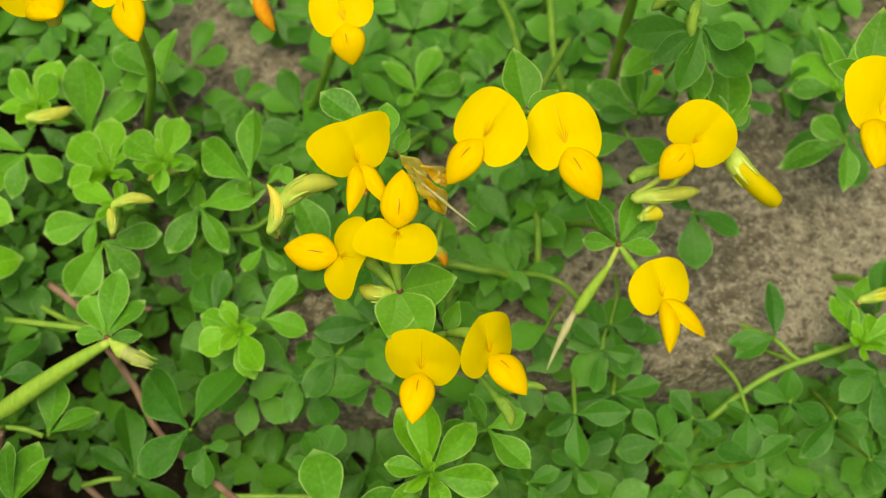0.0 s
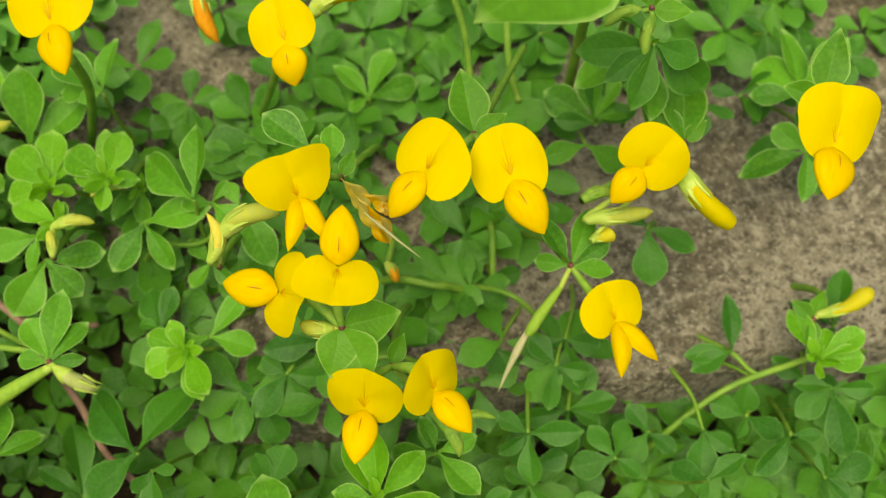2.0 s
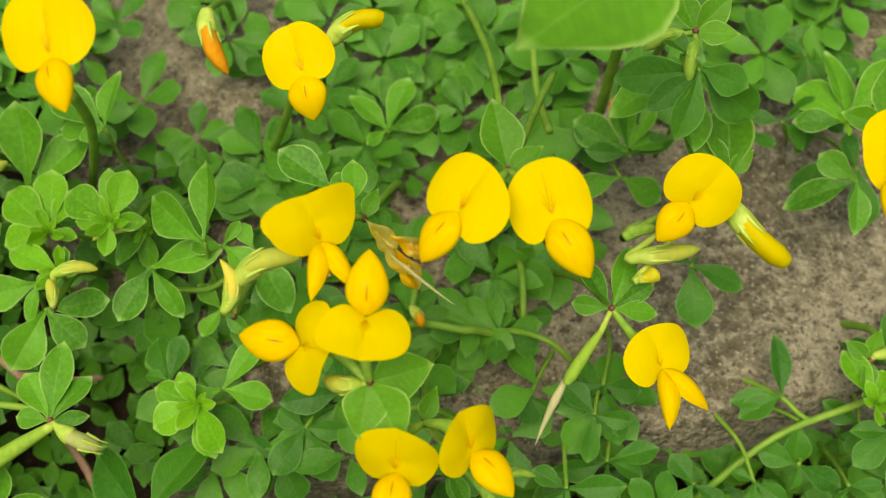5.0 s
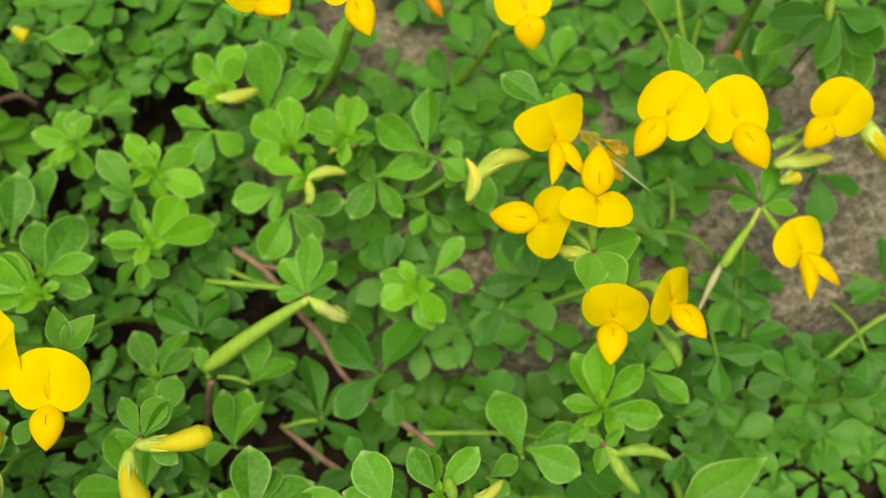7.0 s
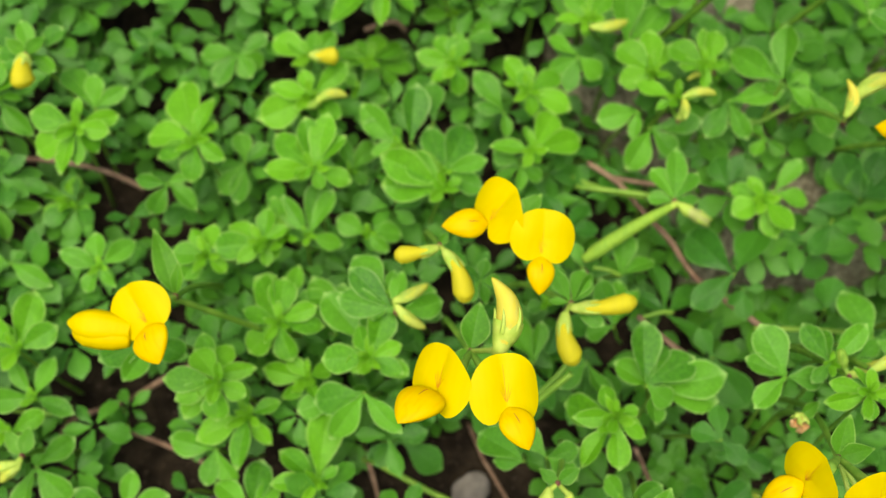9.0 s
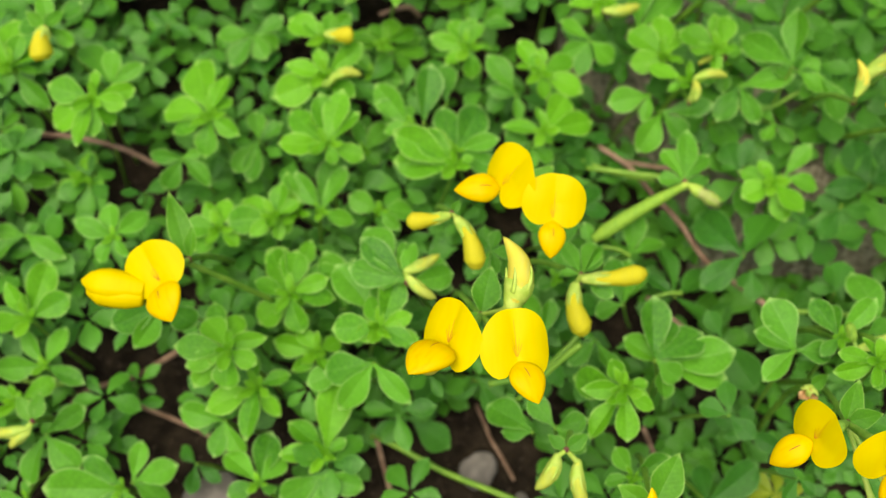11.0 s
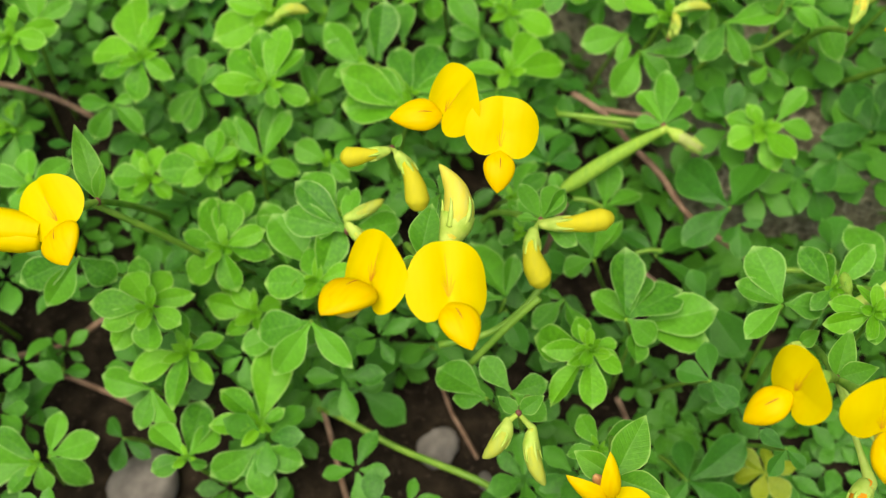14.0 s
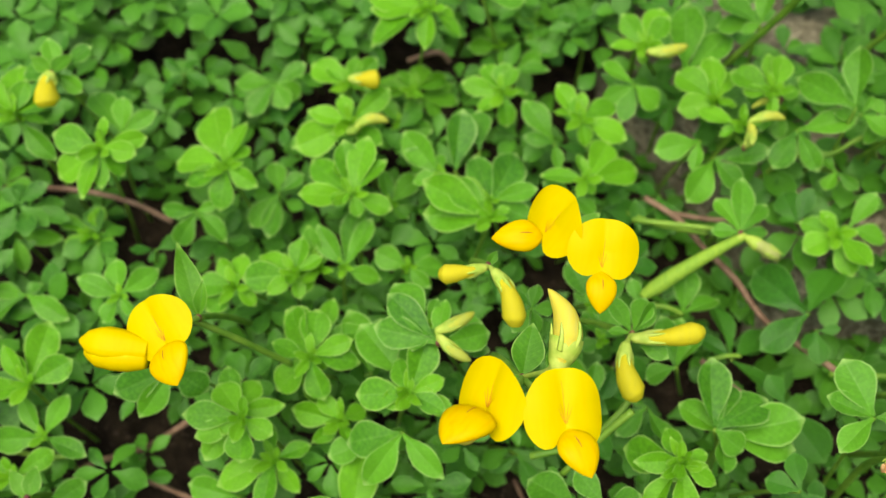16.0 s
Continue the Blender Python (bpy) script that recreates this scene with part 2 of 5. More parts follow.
def leaflet_data(kind, cols=(-1, -0.87, -0.5, -0.06, 0, 0.06, 0.5, 0.87, 1), rows=9):
    """A leaflet of length 1 along +y: egg-shaped, widest past the middle, folded a little along its rib."""
    r = random.Random(kind)
    wide, peak, fold, bend = r.uniform(0.235, 0.315), r.uniform(0.55, 0.66), r.uniform(0.12, 0.62), r.uniform(-0.3, 0.2)
    tip, twist = r.uniform(0.95, 1.5), r.uniform(-0.3, 0.3)
    if kind % 3 == 0:
        wide, tip = wide * 1.08, r.uniform(0.5, 0.85)
    if kind >= 20:
        wide, peak, tip = r.uniform(0.28, 0.32), r.uniform(0.38, 0.46), r.uniform(1.3, 1.8)
    verts, rim, rib = [], [], []
    for i in range(rows):
        s = i / (rows - 1)
        up = (s / peak) ** (1.28 if kind < 20 else 0.85) if s < peak else 1.0
        half = wide * (math.sin(up * math.pi / 2) if s < peak else max(0.0, 1 - ((s - peak) / (1 - peak)) ** (1.9 if kind < 20 else 1.55)) ** (0.45 + 0.35 * tip))
        if kind == 26 and s >= peak:
            half = wide * (1 - (s - peak) / (1 - peak)) ** 0.9
        half = max(half, 0.035 if i == 0 else 0.008)
        for c in cols:
            x = c * half
            z = fold * abs(x) * (1.1 - 0.6 * s) + bend * s * s + twist * c * half * s + 0.018 * math.sin(8 * s + 2 * c + kind) * (0.3 + abs(c))
            verts.append((x, s, z))
            rim.append(1.0 if abs(c) == 1 or i == rows - 1 else 0.0)
            rib.append(1.0 if c == 0 else 0.0)
    n = len(cols)
    faces = [(i * n + k, i * n + k + 1, (i + 1) * n + k + 1, (i + 1) * n + k) for i in range(rows - 1) for k in range(n - 1)]
    return verts, faces, rim, rib


def leaflet_mesh(kind, mat):
    verts, faces, rim, rib = leaflet_data(kind)
    me = bpy.data.meshes.new("leaflet")
    me.from_pydata(verts, [], faces)
    me.materials.append(mat)
    me.polygons.foreach_set("use_smooth", [True] * len(me.polygons))
    me.attributes.new("rim", "FLOAT", "POINT").data.foreach_set("value", rim)
    me.attributes.new("rib", "FLOAT", "POINT").data.foreach_set("value", rib)
    return me


LEAFLETS = {st: [leaflet_mesh(k, mat) for k in range(9)] for st, mat in (("n", LEAF), ("y", LEAF_FRESH), ("w", LEAF_YELLOW), ("t", LEAF_TIP), ("d", LEAF_PAINTED_SHADE))}
BRACTS = [leaflet_mesh(k, LEAF_BRACT) for k in range(20, 25)]
BLADE = leaflet_mesh(26, LEAF_FRESH)


def along(at, v, lean, width=1.0):
    """A pose at a place, +y along v, the face turned towards lean; v's length is the scale."""
    v = Vector(v)
    y = v.normalized()
    n = (Vector(lean) - Vector(lean).dot(y) * y).normalized()
    x = y.cross(n)
    s = v.length
    return Matrix.Translation(at) @ Matrix((x * s * width, y * s, n * s)).transposed().to_4x4()


def ground_z(x, y):
    """Height of the soil in millimetres."""
    return 1.0 + 1.6 * noise.noise((x * 0.05, y * 0.05, 3.0)) + 0.5 * noise.noise((x * 0.22, y * 0.22, 5.0))


def rock_front(x):
    return -8.5 + 0.09 * max(x + 6, 0) + 2.2 * noise.noise((x * 0.06, 1.3, 0))


def rock_z(x, y):
    """Height of the rock slab in millimetres, below the soil outside its outline."""
    edge = min(y - rock_front(x), (x + 55 + 20 * min(max((y - 14) / 26, 0), 1) + 5 * noise.noise((y * 0.05, 0.7, 2))) * 0.45)
    fall = min(max(edge / 7.0, 0.0), 1.0)
    fall = fall * fall * (3 - 2 * fall)
    top = 16.5 + 1.5 * noise.noise((x * 0.03, y * 0.03, 1)) + 0.8 * noise.noise((x * 0.12, y * 0.12, 4)) + 0.35 * noise.noise((x * 0.45, y * 0.45, 6))
    return -6.0 + (top + 6.0) * fall


def floor_z(x, y):
    return max(ground_z(x, y), rock_z(x, y))


# ---- ground and rock ----
def build_ground():
    near = np.linspace(-0.26, 0.26, 150)
    far = np.array([0.3, 0.4, 0.6, 1.0, 2.0, 5.0, 15.0])
    axis = np.concatenate([-far[::-1], near, far])
    xs, ys = axis - 0.06, axis + 0.01
    verts = [(x, y, ground_z(x * 1000, y * 1000) * MM) for y in ys for x in xs]
    n = len(xs)
    faces = [(j * n + i, j * n + i + 1, (j + 1) * n + i + 1, (j + 1) * n + i) for j in range(n - 1) for i in range(n - 1)]
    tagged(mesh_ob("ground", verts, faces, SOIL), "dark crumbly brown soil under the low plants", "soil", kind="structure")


def build_rock():
    xs, ys = np.linspace(-90, 150, 192), np.linspace(-24, 170, 160)
    verts = [(x * MM, y * MM, rock_z(x, y) * MM) for y in ys for x in xs]
    n, m = len(xs), len(ys)
    faces = [(j * n + i, j * n + i + 1, (j + 1) * n + i + 1, (j + 1) * n + i) for j in range(m - 1) for i in range(n - 1)]
    ring = [i for i in range(n)] + [j * n + n - 1 for j in range(1, m)] + [(m - 1) * n + i for i in range(n - 2, -1, -1)] + [j * n for j in range(m - 2, 0, -1)]
    start = len(verts)
    verts += [(verts[i][0], verts[i][1], -0.012) for i in ring]
    k = len(ring)
    faces += [(ring[i], start + i, start + (i + 1) % k, ring[(i + 1) % k]) for i in range(k)]
    tagged(mesh_ob("rock", verts, faces, ROCK), "rough grey-brown granular rock slab half covered by plants", "rock")


build_ground()
build_rock()


def pebble(x, y, r, flat, seed):
    bm = bmesh.new()
    bmesh.ops.create_icosphere(bm, subdivisions=3, radius=1)
    for v in bm.verts:
        k = 1 + 0.22 * noise.noise(v.co * 1.3 + Vector((seed, 0, 0))) + 0.07 * noise.noise(v.co * 4 + Vector((0, seed, 0)))
        v.co = Vector((v.co.x * r * k, v.co.y * r * 0.8 * k, v.co.z * r * flat * k)) * MM
    for f in bm.faces:
        f.smooth = True
    me = bpy.data.meshes.new("pebble")
    bm.to_mesh(me)
    me.materials.append(PEBBLE)
    ob = new("pebble", me)
    ob.matrix_basis = pose(x * MM, y * MM, (floor_z(x, y) + r * flat * 0.45) * MM, 0, 0, seed * 40)
    tagged(ob, "small smooth grey pebble half sunk in dark soil", "pebble", "pebbles on the soil")


# ---- plants ----
def tuft(parent, at, size, seed, st="t"):
    """The folded young leaves at the tip of a shoot."""
    r = random.Random(seed)
    for k in range(8):
        a = k * 2.4 + r.uniform(-0.4, 0.4)
        out = 0.3 + 0.13 * k
        v = Vector((math.cos(a) * out, math.sin(a) * out - 0.15, 1.0)) * size * (0.55 + 0.07 * k)
        shared("young_leaflet", LEAFLETS[st][r.randrange(9)], parent, along(at, v, (-v.x * 0.6, -v.y * 0.6 - 0.4, 0.7), 0.7))


SHOOTS = {
    "n": ("green trefoil leaf with smooth oval leaflets on a thin stalk", "leaf", "trefoil leaves"),
    "y": ("fresh light-green trefoil shoot with a tuft of young leaflets", "shoot", "young trefoil shoots"),
    "w": ("yellowing trefoil leaf low over the dark soil", "leaf", "yellowing trefoil leaves"),
    "d": ("low trefoil leaf, its green darkened to stand for shade", "leaf", "shaded trefoil leaves"),
}


def leaf(x, y, z, st, *tips):
    """One trefoil leaf or shoot: a stalk from the ground and leaflets that reach by the given millimetres."""
    at = Vector((x, y, z)) * MM
    seed = int(x * 31 + y * 17) % 9973
    r = random.Random(seed)
    a = r.uniform(0, 6.28)
    bx, by = x + 5 * math.cos(a), y + 6 + 5 * math.sin(a)
    root = Vector((bx, by, floor_z(bx, by) - 0.8)) * MM
    if root.z > at.z - 0.004:
        root.z = at.z - 0.005
    top = new("leafy_shoot" if st == "y" else "trefoil_leaf")
    top.location = root
    label, cat, grp = SHOOTS[st]
    tagged(top, label, cat, grp)
    h = at - root
    vs, fs = tube_data([(0, 0, 0), h * 0.5 + Vector((r.uniform(-1, 1), r.uniform(-1, 1), 1)) * MM, h], [0.34 * MM, 0.3 * MM, 0.26 * MM], 6)
    mesh_ob("stem", vs, fs, STEM, top)
    for i, t in enumerate(tips):
        v = Vector(t) * MM
        v += Vector((0, -0.42, 0.9)) * v.length * r.uniform(-0.32, 0.36)
        lean = Vector((r.uniform(-0.6, 0.6), -0.25 + r.uniform(-0.55, 0.5), 1))
        wide = r.uniform(0.83, 1.06) * (1.15 if v.length < 0.006 else 1.0)
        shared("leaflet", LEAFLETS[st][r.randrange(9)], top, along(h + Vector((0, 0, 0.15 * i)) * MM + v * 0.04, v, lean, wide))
    if st == "y":
        tuft(top, h, 2.7 * MM, seed)
    elif st == "n" and len(tips) > 3 and seed % 2:
        tuft(top, h, 1.6 * MM, seed)


UMBEL = {}


def umbel(key, node, foot, bracts):
    """A flower stalk from the ground to the node where the flowers and small leaves sit."""
    at = Vector(node) * MM
    root = Vector((foot[0], foot[1], floor_z(*foot) - 0.8)) * MM
    top = new("flower_stalk")
    top.location = root
    h = at - root
    r = random.Random(key)
    mid = h * 0.55 + Vector((r.uniform(-2, 2), 1.5 + r.uniform(-1, 1), 2)) * MM
    vs, fs = tube_data([(0, 0, 0), mid, h], [0.52 * MM, 0.48 * MM, 0.42 * MM], 8)
    mesh_ob("stem", vs, fs, STEM, top)
    vs, fs = tube_data([h - Vector((0, 0, 0.6)) * MM, h, h + Vector((0, 0, 0.5)) * MM], [0.35 * MM, 0.45 * MM, 0.3 * MM], 8)
    mesh_ob("node", vs, fs, NODE, top, "dark red node of the stalk")
    for b in bracts:
        v = Vector(b) * MM
        slim = key in ("PJn", "R2n", "NSn", "NGn")
        blade = LEAFLETS["n"][r.randrange(9)] if slim else BRACTS[r.randrange(5)]
        lean = (r.uniform(-0.5, 0.5), -0.45 + r.uniform(-0.4, 0.4), 0.9) if slim else (r.uniform(-0.2, 0.2), -0.45, 0.9)
        shared("bract", blade, top, along(h + v * 0.05, v, lean, r.uniform(0.85, 1.0) if slim else ({'A1n': 1.4, 'B5n': 0.62}[key] if key in ('A1n', 'B5n') else r.uniform(0.95, 1.12))))
    UMBEL.clear()
    UMBEL.update(top=top, root=root, h=h, flowers=0, buds=0, key=key)
    tagged(top, "slender green flower stalk with small leaves", "flower", "trefoil flower heads")


def retag():
    f, b, pods = UMBEL["flowers"], UMBEL["buds"], UMBEL["key"] == "PJn"
    num = ("no", "one", "two", "three", "four", "five", "six", "seven", "eight", "nine")
    if pods:
        text = "green stalk with two ripening seed pods and small leaves"
    elif f and b:
        text = "yellow trefoil flower head, %s open, %s in bud or fading" % (num[f], num[b])
    elif f:
        text = "yellow trefoil flower head with %s open pea-like %s" % (num[f], "flower" if f == 1 else "flowers")
    else:
        text = "trefoil stalk with %s unopened yellow-green %s" % (num[b], "bud" if b == 1 else "buds")
    tagged(UMBEL["top"], text)


def standard_data(w, h, off, seed, corner=0.02):
    """The upright petal: two rounded lobes either side of a crease, notched at the throat, which is the origin."""
    r = random.Random(seed)
    segs, rings = 40, (0.0, 0.16, 0.34, 0.52, 0.7, 0.86, 0.96, 1.0)
    cy = min(off, h * 0.5)
    low = 1 - min(1.0, cy / (h / 2)) * 0.98
    wob = [r.uniform(-1, 1) for _ in range(4)]
    verts, vein = [], []
    for q in rings:
        for k in range(segs):
            a = 2 * math.pi * k / segs
            dx, dy = math.sin(a), -math.cos(a)
            rad = 1 / math.sqrt((dx / (w / 2)) ** 2 + (dy / (h / 2)) ** 2)
            rad *= 1 + corner * abs(math.sin(2 * a)) + 0.012 * (wob[0] * math.sin(3 * a + wob[1]) + wob[2] * math.sin(5 * a + wob[3]))
            near = min(a, 2 * math.pi - a)
            rad *= 1 - low * math.exp(-((near / 0.42) ** 2))
            rad *= 1 - 0.02 * math.exp(-(((math.pi - near) / 0.2) ** 2))
            x, y = dx * rad * q, cy + dy * rad * q
            if corner > 0.05:
                # a fan, broad and square at the top
                x *= 0.82 + 0.42 * y / h
            u, s = abs(x) / (w / 2), y / h
            z = 0.045 * w * (math.sin(min(u, 1) * math.pi) ** 0.8) - 0.05 * w * u * u * (1 + 0.3 * wob[1]) - 0.05 * w * max(0, s) ** 2 + 0.02 * w * q * math.sin(3 * a + wob[0])
            verts.append((x, y, z))
            vein.append(0.0)
    n = segs
    faces = []
    for i in range(len(rings) - 1):
        for k in range(segs):
            faces.append((i * n + k, i * n + (k + 1) % n, (i + 1) * n + (k + 1) % n, (i + 1) * n + k))
    return verts, faces, vein


def surface_z(w, h, x, y):
    u, s = abs(x) / (w / 2), y / h
    return 0.045 * w * (math.sin(min(u, 1) * math.pi) ** 0.8) - 0.05 * w * u * u - 0.05 * w * max(0, s) ** 2


def wing_data(length, wide, deep, side, seed):
    """One of the two lower petals: half of a pointed pouch along -y, its seam on the plane x = 0."""
    r = random.Random(seed)
    rows, cols = 13, 10
    verts, vein = [], []
    swell = r.uniform(0.36, 0.42)
    for i in range(rows):
        s = i / (rows - 1)
        e = s / swell if s < swell else (1 - s) / (1 - swell)
        prof = math.sin(e * math.pi / 2) ** (0.55 if s < swell else 0.76)
        prof = max(prof, 0.16 if i == 0 else 0.02)
        for k in range(cols):
            a = math.pi * (0.0 if k == 0 else 0.045 if k == 1 else 0.045 + 0.955 * (k - 1) / (cols - 2))
            x = side * (-0.012 * wide + wide * 0.51 * prof * math.sin(a) ** 0.85)
            z = deep * 0.5 * prof * math.cos(a) + 0.22 * deep * math.sin(s * math.pi)
            verts.append((x, -length * s, z))
            vein.append(0.2 if k == 0 and 0.2 < s < 0.5 else (0.25 if i == rows - 1 else 0.0))
    faces = []
    for i in range(rows - 1):
        for k in range(cols - 1):
            f = (i * cols + k, i * cols + k + 1, (i + 1) * cols + k + 1, (i + 1) * cols + k)
            faces.append(f if side > 0 else f[::-1])
    return verts, faces, vein


def flower(throat, turn, w, h, off, keel, spread=False, corner=0.02, plump=1.0):
    """A pea flower at its throat: calyx, standard petal with veins, two wings and the keel between them."""
    top, root, node = UMBEL["top"], UMBEL["root"], UMBEL["h"]
    UMBEL["flowers"] += 1
    seed = int(abs(throat[0] * 13 + throat[1] * 7)) + 1
    m = pose(*(c * MM for c in throat), *turn)
    m.translation -= root
    w, h, off = w * MM, h * MM, off * MM
    back = m @ Vector((0, 0.2 * h, -3.2 * MM))
    # calyx and its short stalk, in the head's own space
    axis = [m @ Vector((0, 0.9 * MM, -0.75 * MM)), m @ Vector((0, 0.14 * h, -1.9 * MM)), back, node]
    vs, fs = tube_data(axis, [0.95 * MM, 1.05 * MM, 0.75 * MM, 0.35 * MM], 9)
    body = mesh_ob("flower", vs, fs, CALYX, top, "yellow pea-like flower with a green calyx")
    vs, fs, vein = standard_data(w, h, off, seed, corner)
    mesh_ob("standard_petal", vs, fs, YELLOW, body, attrs={"vein": vein}).matrix_basis = m
    # fine red-brown lines that fan out from the throat
    vv, ff = [], []
    for k in range(-2, 3):
        # k == 0 is longer: a drawn line for the shade along the crease
        a, reach = k * 0.2, (0.48 if k == 0 else 0.3 - 0.05 * abs(k)) * h
        pts = []
        for j in range(4):
            d = (0.1 + 0.9 * j / 3) * reach
            x, y = math.sin(a) * d, math.cos(a) * d + 0.05 * h
            pts.append((x, y, surface_z(w, h, x, y) + 0.00004))
        v2, f2 = tube_data(pts, [0.00004, 0.00004, 0.00003, 0.00001], 4)
        ff += [tuple(i + len(vv) for i in f) for f in f2]
        vv += v2
    mesh_ob("vein_crease_fan", vv, ff, VEIN_CREASE, body, "thin red-brown veins, the middle line painted as crease shade").matrix_basis = m
    k = Vector(keel) * MM
    n = k.normalized()
    face = Vector((0, 0.25, 1)) if n.z < 0.8 else Vector((0, 1, 0.25))
    local = along((0, 0, 0.12 * MM), -k, face)
    length = k.length
    local = local @ Matrix.Diagonal((1 / length, 1 / length, 1 / length, 1))
    for side in (-1, 1):
        vs, fs, vein = wing_data(length, (0.5 if spread else 0.66) * plump * max(length, 5.6 * MM), (0.36 if spread else 0.34) * length, side, seed + side)
        open_turn = Matrix.Rotation(radians((23 if spread else 0.4) * side), 4, "Z") @ Matrix.Rotation(radians((-50 if spread else 0) * side), 4, "Y")
        mesh_ob("wing_petal", vs, fs, KEEL, body, attrs={"vein": [0.75 * q for q in vein]}).matrix_basis = m @ local @ open_turn
    vs, fs = tube_data([(0, 0, -0.1 * length), (0, -0.4 * length, -0.16 * length), (0, -0.65 * length, -0.08 * length), (0, -0.8 * length, -0.02 * length)], [0.1 * length, 0.14 * length, 0.09 * length, 0.02 * length], 8)
    # the dark slit where the wings meet
    slit = []
    for s in (0.2, 0.29, 0.38, 0.47):
        full = math.sin(min(1.0, s / 0.39) * math.pi / 2) ** 0.55 if s < 0.39 else math.sin((1 - s) / 0.61 * math.pi / 2) ** 0.76
        slit.append((0, -length * s, 0.34 * length * (0.5 * full + 0.22 * math.sin(s * math.pi)) + 0.00001))
    if not spread:
        v2, f2 = tube_data(slit, [0.00002, 0.00006, 0.00005, 0.00001], 5)
        mesh_ob("wing_slit", v2, f2, VEIN_DARK, body, "fine dark slit between the wings").matrix_basis = m @ local
    if spread:
        vs = [q * 0.72 for q in vs]
    mesh_ob("keel", vs, fs, BUD["ora2"] if spread else BUD["pal2"], body, attrs={"vein": [0.0] * len(vs)}).matrix_basis = m @ local
    retag()


def bud(kind, a, b, wide):
    """A closed bud, pod or fading flower from a to b with a green calyx at its foot."""
    top, root, node = UMBEL["top"], UMBEL["root"], UMBEL["h"]
    UMBEL["buds"] += 1
    A, B = Vector(a) * MM - root, Vector(b) * MM - root
    d = B - A
    r = random.Random(int(abs(a[0] * 11 + a[1] * 5)))
    side = d.cross(Vector((0, -0.4, 1))).normalized()
    sag = Vector((0, 0, 1)) * d.length * 0.1 + side * d.length * r.choice((-1, 1)) * r.uniform(0.06, 0.13)
    if kind in ("pod", "pal"):
        sag *= 0.15
    R = wide * MM / 2 * (1.18 if kind == "yel" else 1.0)
    if kind == "pal2":
        sag = side * d.length * 0.2
    slim = kind in ("pod", "pal")
    prof = (0.55, 0.95, 1.0, 0.95, 0.8, 0.12) if slim else (0.5, 0.8, 0.95, 1.0, 0.72, 0.08)
    if kind == "full":
        prof = (0.4, 0.7, 0.85, 0.95, 1.0, 0.8)
    if kind == "tub":
        prof = (0.55, 0.78, 0.92, 1.0, 1.0, 0.7)
    if kind == "yel":
        prof = (0.38, 0.6, 0.8, 1.12, 1.22, 0.6)
    if kind == "ygr":
        prof = (0.42, 0.72, 0.95, 1.0, 0.7, 0.12)
    if kind == "pal2":
        prof = (0.42, 0.85, 1.15, 0.95, 0.5, 0.03)
    if kind == "pod":
        prof = (0.42, 0.72, 0.88, 1.0, 1.0, 0.5)
    if kind == "cup":
        prof = (0.3, 0.7, 0.98, 1.05, 0.75, 0.15)
    if kind == "pal":
        prof = (0.3, 0.7, 1.0, 0.6, 0.3, 0.05)
    line = [A + d * t + sag * math.sin(math.pi * t) for t in (0, 0.2, 0.42, 0.66, 0.86, 1.0)]
    vs, fs = tube_data(line, [R * q for q in prof], 12)
    # flatten across, as folded petals are
    mid = d.normalized()
    flat = side
    bow = r.uniform(0, 3)
    out = []
    for v in vs:
        t = min(max((v - A).dot(d) / d.length_squared, 0), 1)
        c = A + d * t + sag * math.sin(math.pi * t)
        e = v - c
        e -= flat * e.dot(flat) * (0.0 if slim else 0.22)
        out.append(c + e * (1 + 0.025 * math.sin(5 * t + bow)))
    if kind in ("pap", "ora", "ora2"):
        sheet, fs, _, _ = leaflet_data(r.randrange(9), rows=11)
        m = along(A, d, (r.uniform(-0.4, 0.4), -0.4, 1))
        k = wide * MM / d.length / 0.55
        out = []
        for x, y, z in sheet:
            crease = noise.noise((x * 5, y * 3.2, a[0])) * 0.5 + 0.2 * math.sin(9 * y + 12 * x)
            curl = 1.3 * x * x
            out.append(m @ Vector((x * k * (1 - 0.25 * math.sin(6 * y)), y, (z + crease + curl) * k)))
    if kind == "full":
        # a hooded petal over a folded pair
        n, a1 = side.cross(d).normalized(), d.normalized()
        if n.z < 0:
            n = -n
        out, fs, cols = [], [], 19
        for i in range(9):
            t = i / 8
            for k in range(cols):
                g = math.radians(-118 + 236 * k / (cols - 1))
                ring = math.cos(g) * (0.45 * side + 0.9 * n) + math.sin(g) * (0.9 * side - 0.45 * n)
                swell = R * (0.6 + 0.42 * math.sin(min(t * 1.5, 1) * math.pi / 2)) * (1 + 0.04 * math.sin(5 * g)) * math.sqrt(1 - 0.95 * max(0.0, (t - 0.55) / 0.45) ** 2)
                out.append(A + d * t * (1 + 0.05 * math.cos(g) * t) + 0.86 * swell * ring + side * 0.15 * R)
        fs = [(i * cols + k, i * cols + k + 1, (i + 1) * cols + k + 1, (i + 1) * cols + k) for i in range(8) for k in range(cols - 1)]
        line = [A + d * t - side * R * (0.32 - 0.1 * t) for t in (0, 0.25, 0.5, 0.75, 0.95)]
        v2, f2 = tube_data(line, [R * q for q in (0.4, 0.66, 0.72, 0.66, 0.2)], 12)
        fs += [tuple(i + len(out) for i in f) for f in f2]
        out += v2
    names = {"pod": "seed_pod", "cup": "young_pod", "pal": "dry_tip", "ora": "withered_petal", "ora2": "faded_petal", "pap": "withered_petal", "full": "folded_petals"}
